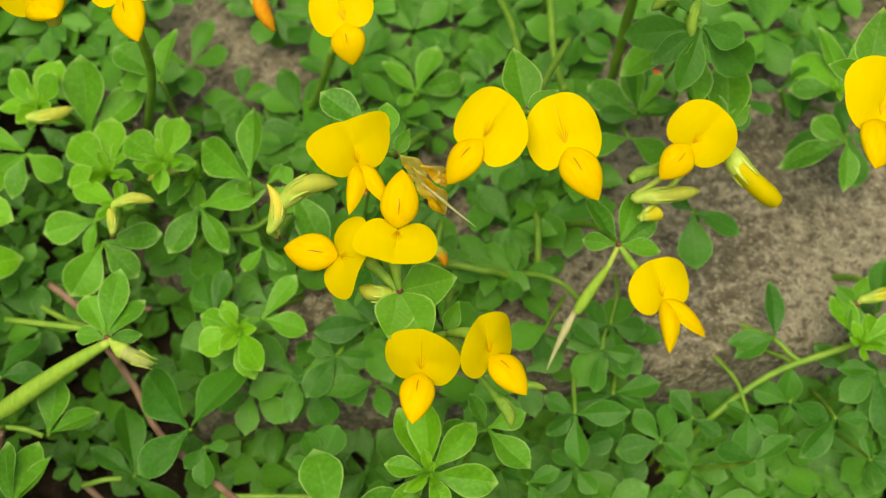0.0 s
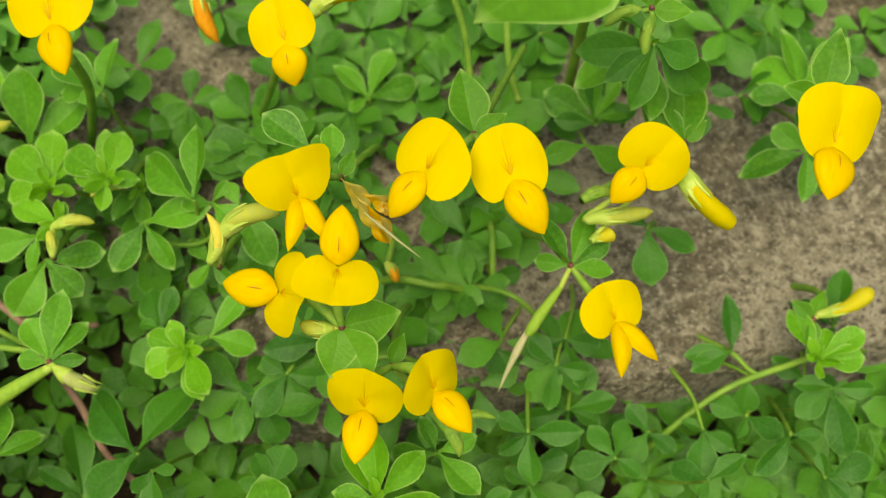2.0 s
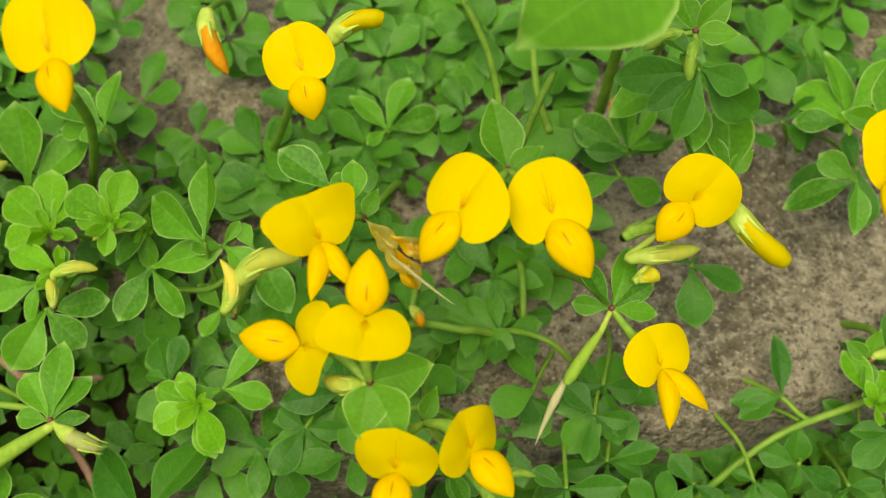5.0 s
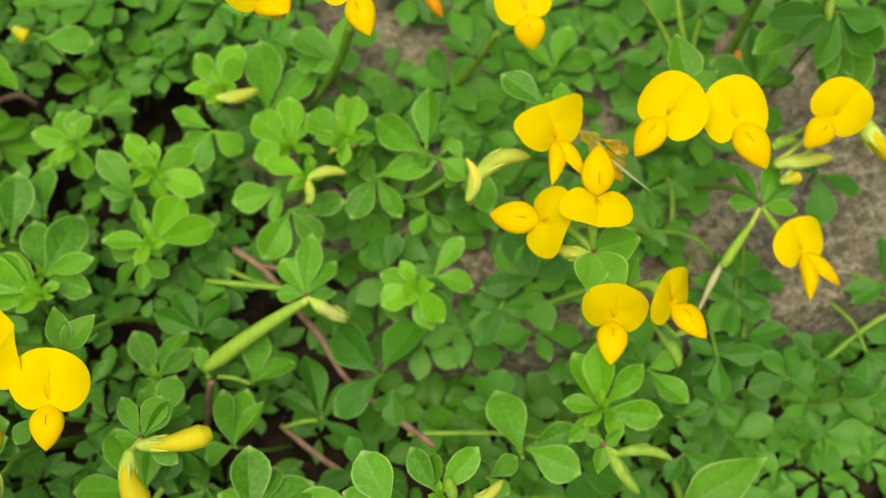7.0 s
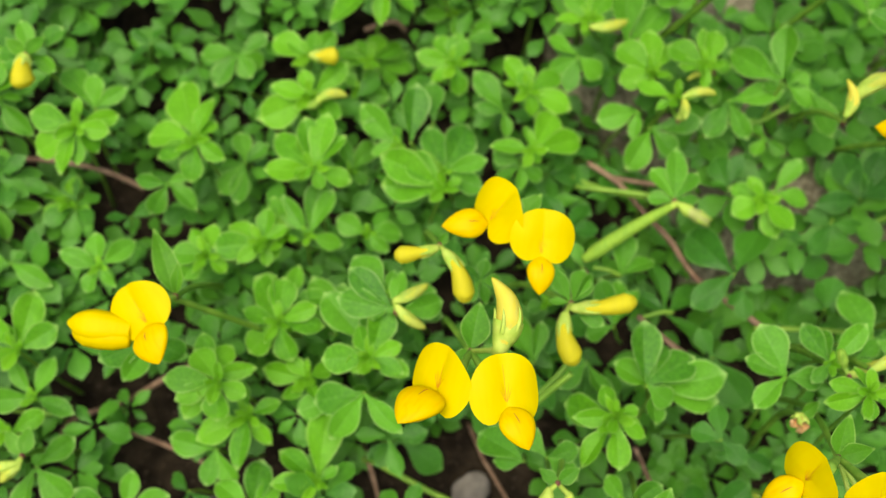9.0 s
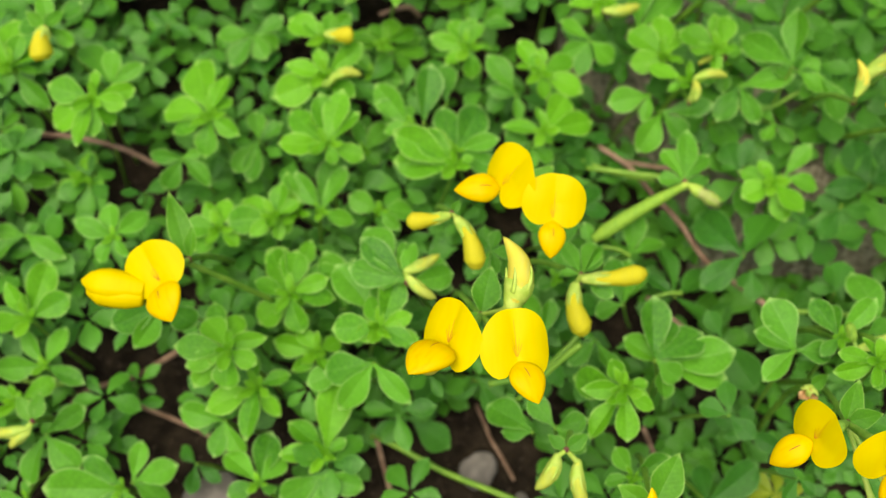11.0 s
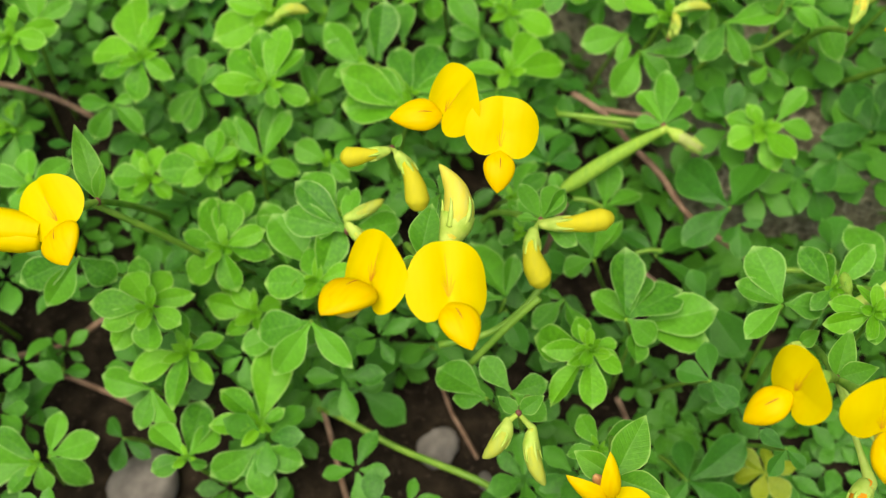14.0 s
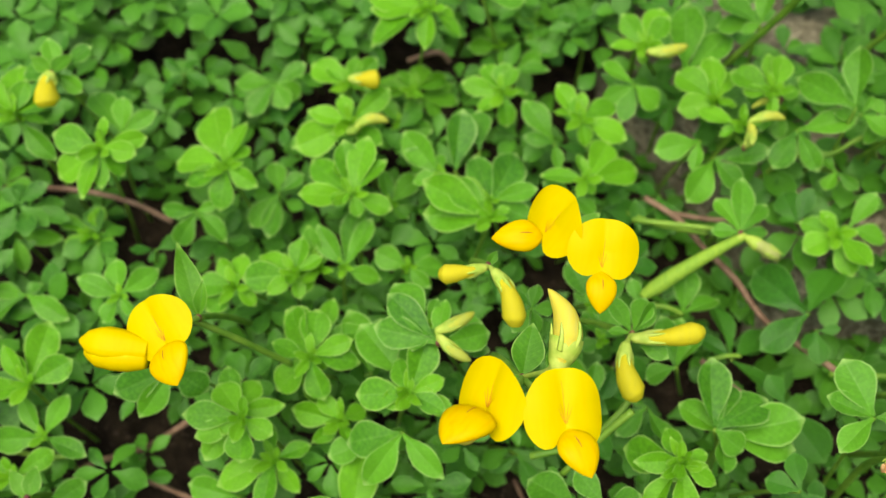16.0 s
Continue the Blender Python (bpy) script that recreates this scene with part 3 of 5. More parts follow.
    labels = {"yel": "pale yellow flower bud", "ygr": "yellow-green flower bud", "gre": "green flower bud", "pod": "ripening green seed pod", "cup": "short young pod in its pale pointed calyx", "pal": "straw-coloured dry tip", "ora": "withered orange petals", "ora2": "faded pinkish petals", "orb": "orange fading flower bud", "pal2": "pale yellow half-open flower", "pap": "papery dried petals", "full": "folded yellow petals of a flower turned aside", "tub": "half-open yellow flower turned away"}
    body = mesh_ob(names.get(kind, "flower_bud"), out, fs, BUD[kind], top, labels[kind], attrs={"vein": [0.0] * len(out)})
    if kind not in ("pal", "ora", "pap", "full"):
        join = A + (node - A) * 0.98
        cup = {"pod": 0.35, "yel": 0.72}.get(kind, 1.0)
        vs, fs = tube_data([node, A + (join - A) * 0.3, A, *(A + d * q * cup + sag * math.sin(math.pi * q * cup) for q in (0.13, 0.26, 0.38))], [0.3 * MM, 0.35 * MM, R * prof[0] * 1.08] + [R * g * float(np.interp(q * cup, (0, 0.2, 0.42, 0.66), prof[:4])) for q, g in ((0.13, 1.06), (0.26, 1.05), (0.38, 0.93))], 12)
        mesh_ob("calyx", vs, fs, CALYX if kind == "gre" else CALYX_PALE, body, attrs={"vein": [0.0] * len(vs)})
        # calyx teeth laid against the bud, gone from a ripe pod
        along_bud = (0.62, 0.76, 0.9, 1.04) if kind == "cup" else [q * cup for q in (0.24, 0.36, 0.5, 0.58)]
        for k in range(0 if kind == "pod" else 5):
            a2 = k * 1.257 + 0.5
            x = mid.cross(side)
            e = (math.cos(a2) * side * 0.82 + math.sin(a2) * x) * R

            def lies(t, g):
                return A + d * t + sag * math.sin(math.pi * t) + e * g * float(np.interp(t, (0, 0.2, 0.42, 0.66, 0.86), prof[:5]))

            vs, fs = tube_data([lies(q, g) for q, g in zip(along_bud, (0.95, 1.0, 1.03, 1.06))], [R * 0.2, R * 0.17, R * 0.09, R * 0.015], 5)
            mesh_ob("calyx_tooth", vs, fs, CALYX if kind == "gre" else CALYX_PALE, body, attrs={"vein": [0.0] * len(vs)})
    retag()


OPEN = []


def runner(kind, wide, *points):
    """A stem that creeps between the leaves, its ends let into the ground."""
    if kind == "brown":
        OPEN.extend(zip(points[:-1], points[1:]))
    pts = [Vector(q) * MM for q in points]
    base = pts[-1] if pts[-1].z < pts[0].z else pts[0]
    first, last = pts[0], pts[-1]
    for end, before in ((first, True), (last, False)):
        other = pts[1] if before else pts[-2]
        go = (end - other)
        go.z = 0
        go = go.normalized() * 6 * MM
        if end.z > (floor_z(end.x / MM, end.y / MM) + 14) * MM:
            continue
        q = end + go
        q.z = (floor_z(q.x / MM, q.y / MM) - 1.0) * MM
        if q.z > end.z - 0.002:
            q.z = end.z - 0.002
        pts = [q] + pts if before else pts + [q]
    org = pts[0].copy()
    vs, fs = tube_data([q - org for q in pts], [wide * MM * (0.4 + 0.05 * math.sin(3 * i)) for i in range(len(pts))], 8)
    ob = mesh_ob("creeping_stem" if kind == "green" else "woody_stem", vs, fs, STEM if kind == "green" else TWIG)
    ob.location = org
    if kind == "green":
        tagged(ob, "smooth thin green stem between the leaves", "stem", "green stems")
    else:
        tagged(ob, "thin reddish-brown woody stem low over soil", "stem", "brown stems")


VEIN_DARK = plain_material("slit_brown", (0.4, 0.16, 0.01), (0.3, 0.1, 0.01), 800, 0.6)
VEIN_CREASE = plain_material("vein_crease_brown", (0.66, 0.34, 0.008), (0.56, 0.24, 0.008), 800, 0.6)

# ---- flower heads, pods and buds ----
umbel('A1n', (-15.1, -5.3, 52.7), (-23.1, 17.4), [(6.1, 1.2, 0.3), (-1.3, -5.0, -1.3), (2.9, -5.6, -1.5)])
flower((-15.0, -0.6, 58.4), (23, -3, 173), 9.0, 7.2, 2.1, (0.2, -4.5, 4.4))
flower((-21.7, -1.6, 54.2), (49, 20, -104), 9.2, 7.7, 1.7, (0.2, -4.8, 4.2))
bud('ygr', (-15.9, -5.2, 51.8), (-19.6, -4.3, 51.8), 2.4)
umbel('A2n', (-15.6, 15.6, 47.0), (-11.6, 35.1), [(1.6, 2.8, 1.0)])
flower((-19.2, 7.3, 58.5), (56, -0, 22), 9.1, 6.1, 2.4, (-1.0, -3.9, 4.5), True, corner=0.15)
bud('ora', (-12.3, 9.0, 53.0), (-9.7, 5.0, 51.0), 2.4)
bud('pap', (-15.2, 13.0, 52.0), (-12.1, 9.7, 50.4), 2.2)
bud('ora', (-12.6, 9.9, 54.0), (-9.0, 8.1, 53.2), 2.0)
bud('ora', (-10.7, 9.2, 54.0), (-9.5, 7.5, 53.1), 1.3)
bud('pal', (-12.5, 7.6, 54.0), (-6.4, 2.9, 51.6), 0.4)
bud('pap', (-14.0, 11.0, 53.0), (-10.8, 6.8, 50.9), 1.8)
umbel('ABn', (-29.7, 5.0, 46.5), (-30.5, 22.0), [])
bud('pal2', (-30.2, 4.5, 49.0), (-30.3, 9.1, 52.0), 2.0)
bud('ygr', (-29.0, 7.0, 50.0), (-22.0, 8.2, 53.0), 3.0)
umbel('A4n', (-10.1, -7.7, 46.0), (-8.1, 11.3), [(1.3, 3.4, 0.9)])
flower((-13.0, -13.3, 48.6), (64, -3, -12), 8.3, 8.4, 2.0, (0.2, -2.4, 5.4))
flower((-5.4, -11.8, 49.1), (63, 10, 40), 7.6, 8.3, 1.5, (-0.0, -2.9, 5.0))
bud('gre', (-4.3, -12.8, 38.0), (-2.8, -15.9, 36.5), 1.9)
bud('gre', (-2.9, -11.9, 38.0), (1.6, -11.9, 38.0), 1.2)
umbel('Pn', (0.1, 17.4, 53.0), (-1.9, 69.4), [(-1.1, 7.0, 2.7), (3.7, 1.9, 1.0)])
flower((-5.7, 8.7, 60.6), (39, -7, -47), 9.1, 8.6, 1.7, (-0.1, -5.8, 1.3))
flower((3.6, 7.9, 59.8), (32, -10, 9), 8.2, 9.3, 1.5, (1.9, -6.2, 1.2))
umbel('R1n', (27.2, 22.0, 41.0), (33.2, 38.2), [(0.3, 8.8, 3.4), (-4.9, 5.1, 1.1), (2.6, 2.2, 1.3)])
flower((19.6, 14.0, 49.7), (44, 21, -40), 8.4, 7.8, 2.0, (0.1, -4.9, 1.9), plump=1.10)
bud('tub', (24.7, 15.2, 47.0), (30.6, 9.2, 44.0), 3.3)
bud('gre', (13.7, 14.1, 42.0), (17.3, 14.6, 42.3), 2.0)
bud('ygr', (13.9, 11.5, 42.0), (21.9, 12.0, 42.3), 2.5)
bud('yel', (14.5, 9.2, 41.0), (16.9, 9.7, 41.3), 1.7)
umbel('R2n', (11.9, 7.0, 38.0), (7.9, 21.6), [(-4.3, 0.9, -0.2), (-3.6, 6.0, 1.5), (3.0, 6.3, 2.3), (5.0, -0.9, 0.3), (4.7, 2.3, 1.2)])
flower((17.0, -0.1, 36.4), (38, 6, 23), 8.5, 7.3, 1.8, (0.2, -6.0, 3.1), True)
bud('pod', (10.7, 5.0, 36.0), (6.4, -0.2, 33.4), 1.5)
bud('pal', (7.3, 1.7, 33.0), (2.6, -6.1, 29.0), 1.1)
umbel('R3n', (39.8, 19.0, 56.0), (53.8, 43.4), [(1.7, 6.5, 3.1), (-4.0, 1.8, -0.4)])
flower((38.7, 11.1, 58.7), (36, 14, -3), 9.9, 8.8, 2.5, (-1.2, -5.3, 3.2), corner=0.09, plump=1.2)
umbel('T1n', (-23.0, 39.3, 45.0), (-28.0, 57.7), [(-2.9, 2.1, 1.0)])
flower((-21.0, 27.9, 56.9), (29, -13, 11), 7.8, 7.3, 2.0, (-0.7, -4.8, -0.7), plump=1.15)
bud('tub', (-18.6, 35.7, 52.0), (-12.6, 37.5, 53.0), 2.9)
umbel('T2n', (-49.2, 31.3, 63.0), (-55.2, 59.6), [(-1.6, 2.4, 1.4)])
flower((-43.4, 22.5, 69.7), (30, -13, -1), 9.4, 8.7, 2.6, (1.5, -5.3, 1.5))
flower((-55.6, 28.0, 61.9), (56, -9, 18), 9.1, 8.3, 2.8, (2.6, -0.2, 6.9))
umbel('T4n', (-34.0, 45.2, 46.0), (-36.0, 64.1), [])
bud('orb', (-34.0, 45.2, 46.0), (-31.8, 38.1, 42.7), 2.9)
umbel('Bn', (-87.1, -36.0, 57.0), (-91.1, -11.0), [(1.3, 6.0, 1.7), (-2.3, -0.8, -0.3)])
flower((-91.2, -45.7, 70.0), (44, -24, -39), 8.8, 9.2, 1.4, (1.2, -2.2, 6.8), plump=1.20)
flower((-83.0, -47.8, 71.0), (25, 14, 13), 8.6, 9.4, 1.7, (1.2, -4.8, 2.4), plump=1.15)
bud('pal2', (-83.8, -39.0, 66.0), (-84.6, -31.0, 69.9), 3.8)
umbel('B3n', (-80.8, -15.1, 52.0), (-76.8, 7.2), [(-0.5, 4.9, 1.7), (3.8, 3.8, 1.5)])
flower((-84.7, -20.2, 62.9), (50, -7, -61), 9.1, 8.2, 2.4, (-2.3, -3.1, 4.8))
flower((-78.0, -25.3, 63.4), (35, 8, -2), 8.6, 7.6, 2.5, (0.1, -4.7, 1.7))
umbel('NHn', (-91.3, -19.4, 54.0), (-93.3, 3.9), [(1.1, 1.7, 0.6)])
bud('yel', (-90.4, -20.9, 55.0), (-87.8, -26.9, 52.0), 2.7)
bud('yel', (-91.8, -20.3, 55.0), (-97.3, -21.2, 54.7), 2.3)
umbel('NGn', (-97.9, -24.3, 41.0), (-103.9, -8.1), [(-6.7, 5.8, 2.3), (0.3, 6.2, 1.2), (-2.3, 0.7, 0.5), (6.9, 1.8, -0.8), (-8.3, 1.5, 1.7)])
bud('ygr', (-98.0, -22.9, 42.0), (-93.1, -20.6, 43.1), 2.1)
bud('ygr', (-97.6, -23.9, 42.0), (-93.5, -26.6, 40.6), 2.1)
umbel('NSn', (-72.4, -24.4, 45.0), (-82.4, -6.0), [(-2.6, 4.9, 1.2), (3.8, 4.0, 0.6), (-3.0, 0.4, 0.3), (4.4, -3.0, -0.9), (2.3, 4.9, 0.9)])
bud('yel', (-72.2, -25.5, 46.0), (-63.5, -24.5, 46.3), 2.7)
bud('yel', (-73.4, -26.6, 46.0), (-71.9, -32.7, 43.0), 3.0)
umbel('B5n', (-127.9, -26.3, 52.0), (-127.9, -4.1), [(-2.9, 8.3, 2.9), (0.3, 4.4, 1.3)])
flower((-129.3, -33.1, 58.6), (24, -27, 22), 9.0, 7.7, 2.2, (0.1, -5.2, 2.6), plump=1.50)
bud('full', (-131.9, -33.6, 57.0), (-139.9, -32.9, 57.5), 5.3)
umbel('Cn', (-41.4, -50.2, 58.0), (-33.4, -24.6), [(1.2, 4.9, 1.4), (4.0, 1.0, 1.0)])
flower((-49.1, -55.7, 68.3), (70, -9, -63), 7.9, 7.9, 1.4, (-0.7, -4.3, 3.5))
flower((-40.7, -59.1, 67.2), (59, -3, 9), 8.2, 7.5, 2.9, (1.1, -4.3, 4.8))
bud('orb', (-38.7, -60.8, 56.0), (-40.0, -65.6, 53.6), 2.8)
bud('ora2', (-34.7, -62.4, 56.0), (-33.4, -66.0, 54.2), 3.2)
umbel('C3n', (-64.8, -59.4, 50.0), (-58.8, -38.3), [(-4.1, 2.8, 0.2), (3.6, 6.5, 1.5), (5.8, -2.1, 0.1)])
flower((-65.6, -61.6, 50.0), (11, 10, -156), 8.5, 6.0, 2.4, (0.5, -2.0, 6.6), True)
umbel('Q1n', (-75.3, -50.8, 46.0), (-71.3, -31.8), [(2.8, 2.0, 0.6), (-2.3, 1.9, 0.2)])
bud('ygr', (-76.5, -51.8, 46.0), (-79.4, -55.8, 44.3), 2.6)
bud('ygr', (-73.6, -52.0, 44.0), (-72.0, -58.0, 41.0), 2.5)
umbel('PJn', (-53.4, -0.7, 31.0), (-55.4, 10.0), [(-2.9, 5.4, 1.5), (1.0, 8.6, 2.4), (3.8, 4.8, 1.4), (-4.1, 0.7, 0.1), (4.1, 0.2, 0.1)])
bud('pod', (-53.3, -1.4, 31.0), (-68.2, -9.4, 26.5), 2.4)
bud('cup', (-52.7, -1.4, 31.0), (-47.6, -3.9, 29.4), 2.5)
umbel('BRn', (-14.0, -25.9, 36.0), (-16.0, -12.4), [(-2.4, 1.4, -0.2), (-1.1, -3.3, -0.8), (2.7, 1.6, 0.8)])
bud('gre', (-12.0, -26.9, 35.0), (-4.8, -28.1, 34.7), 1.8)
bud('gre', (-12.9, -27.0, 35.0), (-9.4, -31.9, 32.9), 2.1)
umbel('SBn', (-52.6, 11.5, 36.0), (-52.6, 25.0), [])
bud('ygr', (-51.9, 14.2, 39.0), (-46.8, 14.5, 39.2), 1.9)
bud('ygr', (-52.0, 10.8, 38.0), (-52.4, 13.5, 39.4), 1.7)
umbel('S8n', (-65.9, 30.6, 35.0), (-65.9, 43.5), [])
bud('ygr', (-65.8, 30.0, 36.0), (-59.8, 30.9, 36.6), 2.4)
umbel('F1n', (-113.6, 24.4, 36.0), (-113.6, 37.8), [])
bud('yel', (-113.4, 23.6, 37.0), (-109.1, 23.6, 36.9), 2.8)
umbel('F2n', (-112.4, 17.3, 33.0), (-112.4, 29.1), [])
bud('ygr', (-112.3, 16.6, 34.0), (-107.4, 17.2, 34.2), 2.2)
bud('gre', (-113.9, 16.1, 33.0), (-111.8, 17.1, 33.5), 1.8)
umbel('F3n', (-158.7, 19.0, 44.0), (-158.7, 36.8), [(2.5, 3.2, 0.8), (-2.8, 1.9, 1.5)])
bud('yel', (-158.7, 19.0, 44.0), (-159.0, 14.3, 41.7), 3.4)
umbel('GGn', (-97.7, 44.2, 36.0), (-97.7, 57.6), [])
bud('yel', (-97.7, 44.2, 36.0), (-95.6, 42.7, 35.4), 2.3)
umbel('BQn', (-33.6, -35.0, 44.0), (-33.6, -17.2), [])
bud('ygr', (-33.5, -34.8, 44.0), (-28.4, -32.8, 45.0), 2.0)
bud('gre', (-34.1, -33.6, 44.0), (-34.6, -31.2, 45.1), 1.8)
umbel('CQn', (-32.3, -35.6, 49.0), (-32.3, -15.0), [])
bud('ygr', (-32.6, -36.1, 50.0), (-28.6, -33.4, 51.2), 1.8)
umbel('LMn', (-45.2, 22.7, 33.0), (-45.2, 34.5), [])
bud('ygr', (-45.3, 22.7, 33.0), (-49.8, 21.6, 32.4), 1.4)
umbel('SOn', (-11.0, 12.8, 27.0), (-11.0, 21.3), [])
bud('orb', (-11.0, 12.3, 28.0), (-9.9, 10.1, 26.9), 1.8)
umbel('TBn', (22.0, 32.8, 54.6), (24.0, 50.0), [(4.0, 3.5, 1.0), (4.5, -1.0, 0.3), (-1.5, 4.5, 1.2)])
bud('gre', (20.8, 32.8, 54.1), (16.3, 31.2, 53.6), 2.0)
bud('gre', (22.0, 31.8, 54.1), (20.8, 27.1, 53.1), 1.9)
umbel('LBn', (-154.6, -43.0, 29.0), (-154.0, -36.0), [(-2.5, 3.5, 0.8), (1.0, 4.0, 1.0)])
bud('ygr', (-155.4, -44.2, 29.0), (-160.7, -44.7, 28.5), 2.1)
bud('ygr', (-155.2, -44.8, 28.5), (-157.7, -46.8, 27.5), 2.0)
umbel('RBn', (45.2, 3.5, 25.0), (46.0, 12.0), [(-2.5, 2.5, 0.5), (1.5, 3.5, 0.8), (-1.0, -4.0, -0.8)])
bud('yel', (45.8, 3.9, 25.6), (52.4, 6.4, 27.6), 2.2)
umbel('WCn', (-41.4, -40.8, 44.5), (-38.0, -34.0), [(3.0, 1.5, 0.5)])
bud('ora2', (-41.5, -41.0, 44.6), (-40.9, -43.2, 43.8), 1.9)
bud('ora2', (-41.2, -40.9, 44.8), (-42.6, -42.4, 44.0), 1.5)

# ---- leaves and shoots ----
leaf(-101.4, 36.9, 38.0, 'y', (-10.2, 2.2, 2.1), (-9.0, 0.1, 1.3), (-9.0, -5.1, -0.6), (-0.9, -6.0, -2.0), (5.5, -3.2, -1.9), (4.1, -1.3, -1.0), (-2.2, 4.6, 1.9), (2.3, 4.8, 1.4))
leaf(-93.1, 41.4, 37.0, 'n', (7.3, -0.2, -0.9))
leaf(-89.2, 28.1, 27.0, 'y', (-6.8, 1.9, 1.2), (-3.3, 5.2, 1.9), (-0.2, 4.8, 1.5), (3.9, 0.7, -0.1), (-4.0, -3.4, -0.7), (0.8, -5.3, -1.7), (1.9, 4.0, 1.0))
leaf(-89.8, 44.3, 20.0, 'n', (-5.8, -0.6, 0.3), (1.4, -4.7, -1.7), (3.0, 1.5, 0.2), (-2.5, 2.7, 1.1))
leaf(-87.1, 35.3, 24.0, 'n', (5.2, 1.3, -0.0), (4.6, 3.9, 0.9), (-2.2, 1.1, 0.5))
leaf(-104.6, 30.9, 24.0, 'y', (-6.2, 2.5, 1.6), (-5.6, 0.6, 0.9), (-2.8, 3.9, 1.6), (1.9, 5.5, 1.4), (5.9, 3.6, 0.3), (0.5, -1.7, -0.6))
leaf(-103.6, 31.6, 21.0, 'n', (3.6, -2.1, -1.1), (6.7, 1.3, -0.5), (5.3, 4.1, 0.5))
leaf(-106.8, 27.2, 20.0, 'n', (-3.3, 3.9, 1.6), (3.2, 3.8, 0.7), (5.2, -0.9, -1.0), (-2.1, -3.4, -0.7))
leaf(-114.5, 27.6, 30.0, 'y', (-6.6, 3.5, 2.2), (-4.2, 2.5, 1.5), (4.2, 4.4, 0.6), (-2.8, -1.7, -0.1), (0.8, 4.2, 1.1), (3.5, -0.2, -0.7))
leaf(-113.8, 18.8, 31.0, 'y', (-8.4, -4.0, 0.3), (-6.0, 1.6, 1.5), (5.3, -3.3, -1.8), (-1.5, 4.4, 1.5), (5.9, 6.1, 0.7), (-4.7, -1.4, 0.4))
leaf(-112.0, 2.8, 35.0, 'y', (-7.6, 5.8, 2.7), (-7.5, -0.8, 1.1), (-2.1, 7.6, 2.2), (1.6, 8.7, 1.8), (4.4, 5.7, 0.6), (5.5, -1.8, -1.4), (1.1, -3.3, -1.0), (-2.3, 5.2, 1.7), (-2.8, -2.5, -0.1))
leaf(-99.0, 10.6, 29.0, 'n', (-6.5, 6.5, 2.5), (-5.7, 3.0, 1.5), (-0.6, 3.2, 0.9), (-4.2, -1.4, 0.2))
leaf(-96.8, 10.7, 30.0, 'n', (0.2, 9.3, 2.4))
leaf(-93.0, 15.9, 28.0, 'n', (-0.6, 7.1, 2.0))
leaf(-91.2, 4.5, 31.0, 'n', (-2.6, 8.2, 2.3), (4.8, 8.9, 1.7), (6.9, 2.3, -0.2), (6.2, -2.5, -1.3))
leaf(-91.0, 0.9, 32.0, 'y', (-4.7, 5.6, 1.8), (-9.7, -0.3, 0.9), (-6.4, 4.7, 1.8), (-10.1, 4.3, 2.1), (-2.1, 1.7, 0.6), (2.6, 1.3, 0.1))
leaf(-107.7, 10.5, 20.0, 'n', (-1.7, 5.8, 1.7), (-3.1, -0.6, 0.3), (2.9, -1.8, -0.9), (4.0, 5.3, 0.7))
leaf(-76.6, 21.4, 29.0, 'y', (-4.0, 5.3, 1.8), (0.2, 4.4, 1.3), (6.0, 3.8, 0.8), (7.0, -2.4, -1.1), (1.0, -4.2, -1.3), (-4.2, 1.8, 0.8), (-1.6, 3.0, 1.0))
leaf(-80.7, 20.3, 24.0, 'n', (-4.3, 6.8, 2.2), (-4.7, 0.8, 0.5), (0.9, -4.2, -1.2))
leaf(-76.3, 9.1, 30.0, 'y', (-6.5, 1.3, 0.7), (-0.9, 3.9, 1.1), (4.3, 7.1, 1.6), (9.0, 2.6, 0.2), (1.0, -2.3, -0.7))
leaf(-78.1, 8.0, 27.0, 'n', (-5.0, -3.4, -0.6), (0.2, -4.0, -1.0), (3.6, -2.4, -0.8), (-4.7, 1.9, 0.8))
leaf(-66.0, 33.4, 33.0, 'y', (-5.4, 0.9, 0.4), (-3.9, 4.8, 1.7), (2.6, 6.4, 2.1), (3.5, 4.0, 1.2), (-0.8, -3.1, -1.0))
leaf(-67.8, 27.9, 30.0, 'n', (-5.1, -2.2, -0.6), (-2.2, -5.5, -1.6), (4.2, -3.3, -1.2), (-5.6, 2.3, 0.9))
leaf(-59.3, 30.7, 30.0, 'n', (-0.3, 10.2, 3.3), (7.3, 5.8, 1.8))
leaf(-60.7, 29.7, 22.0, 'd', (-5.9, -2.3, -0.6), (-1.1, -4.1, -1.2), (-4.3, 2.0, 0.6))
leaf(-48.0, 34.6, 37.0, 'n', (-6.0, 5.1, 1.5), (1.1, 6.4, 2.2), (-6.6, 1.2, 0.2), (-3.0, -1.1, -0.5))
leaf(-55.3, 23.1, 32.0, 'y', (-5.6, 5.4, 1.6), (-0.2, 7.4, 2.3), (3.0, 5.3, 1.7), (-5.7, -1.3, -0.4), (3.2, -0.6, -0.2))
leaf(-52.4, 16.3, 35.0, 'y', (-6.4, 2.8, 0.7), (0.5, 2.8, 0.8), (-3.4, -1.5, -0.5))
leaf(-56.0, 14.1, 29.0, 'n', (8.3, 0.8, 0.3), (-3.6, -6.7, -1.9), (4.4, -4.6, -1.2))
leaf(-57.5, 18.2, 28.0, 'n', (-7.0, -1.5, -0.4), (-1.5, -4.7, -1.3))
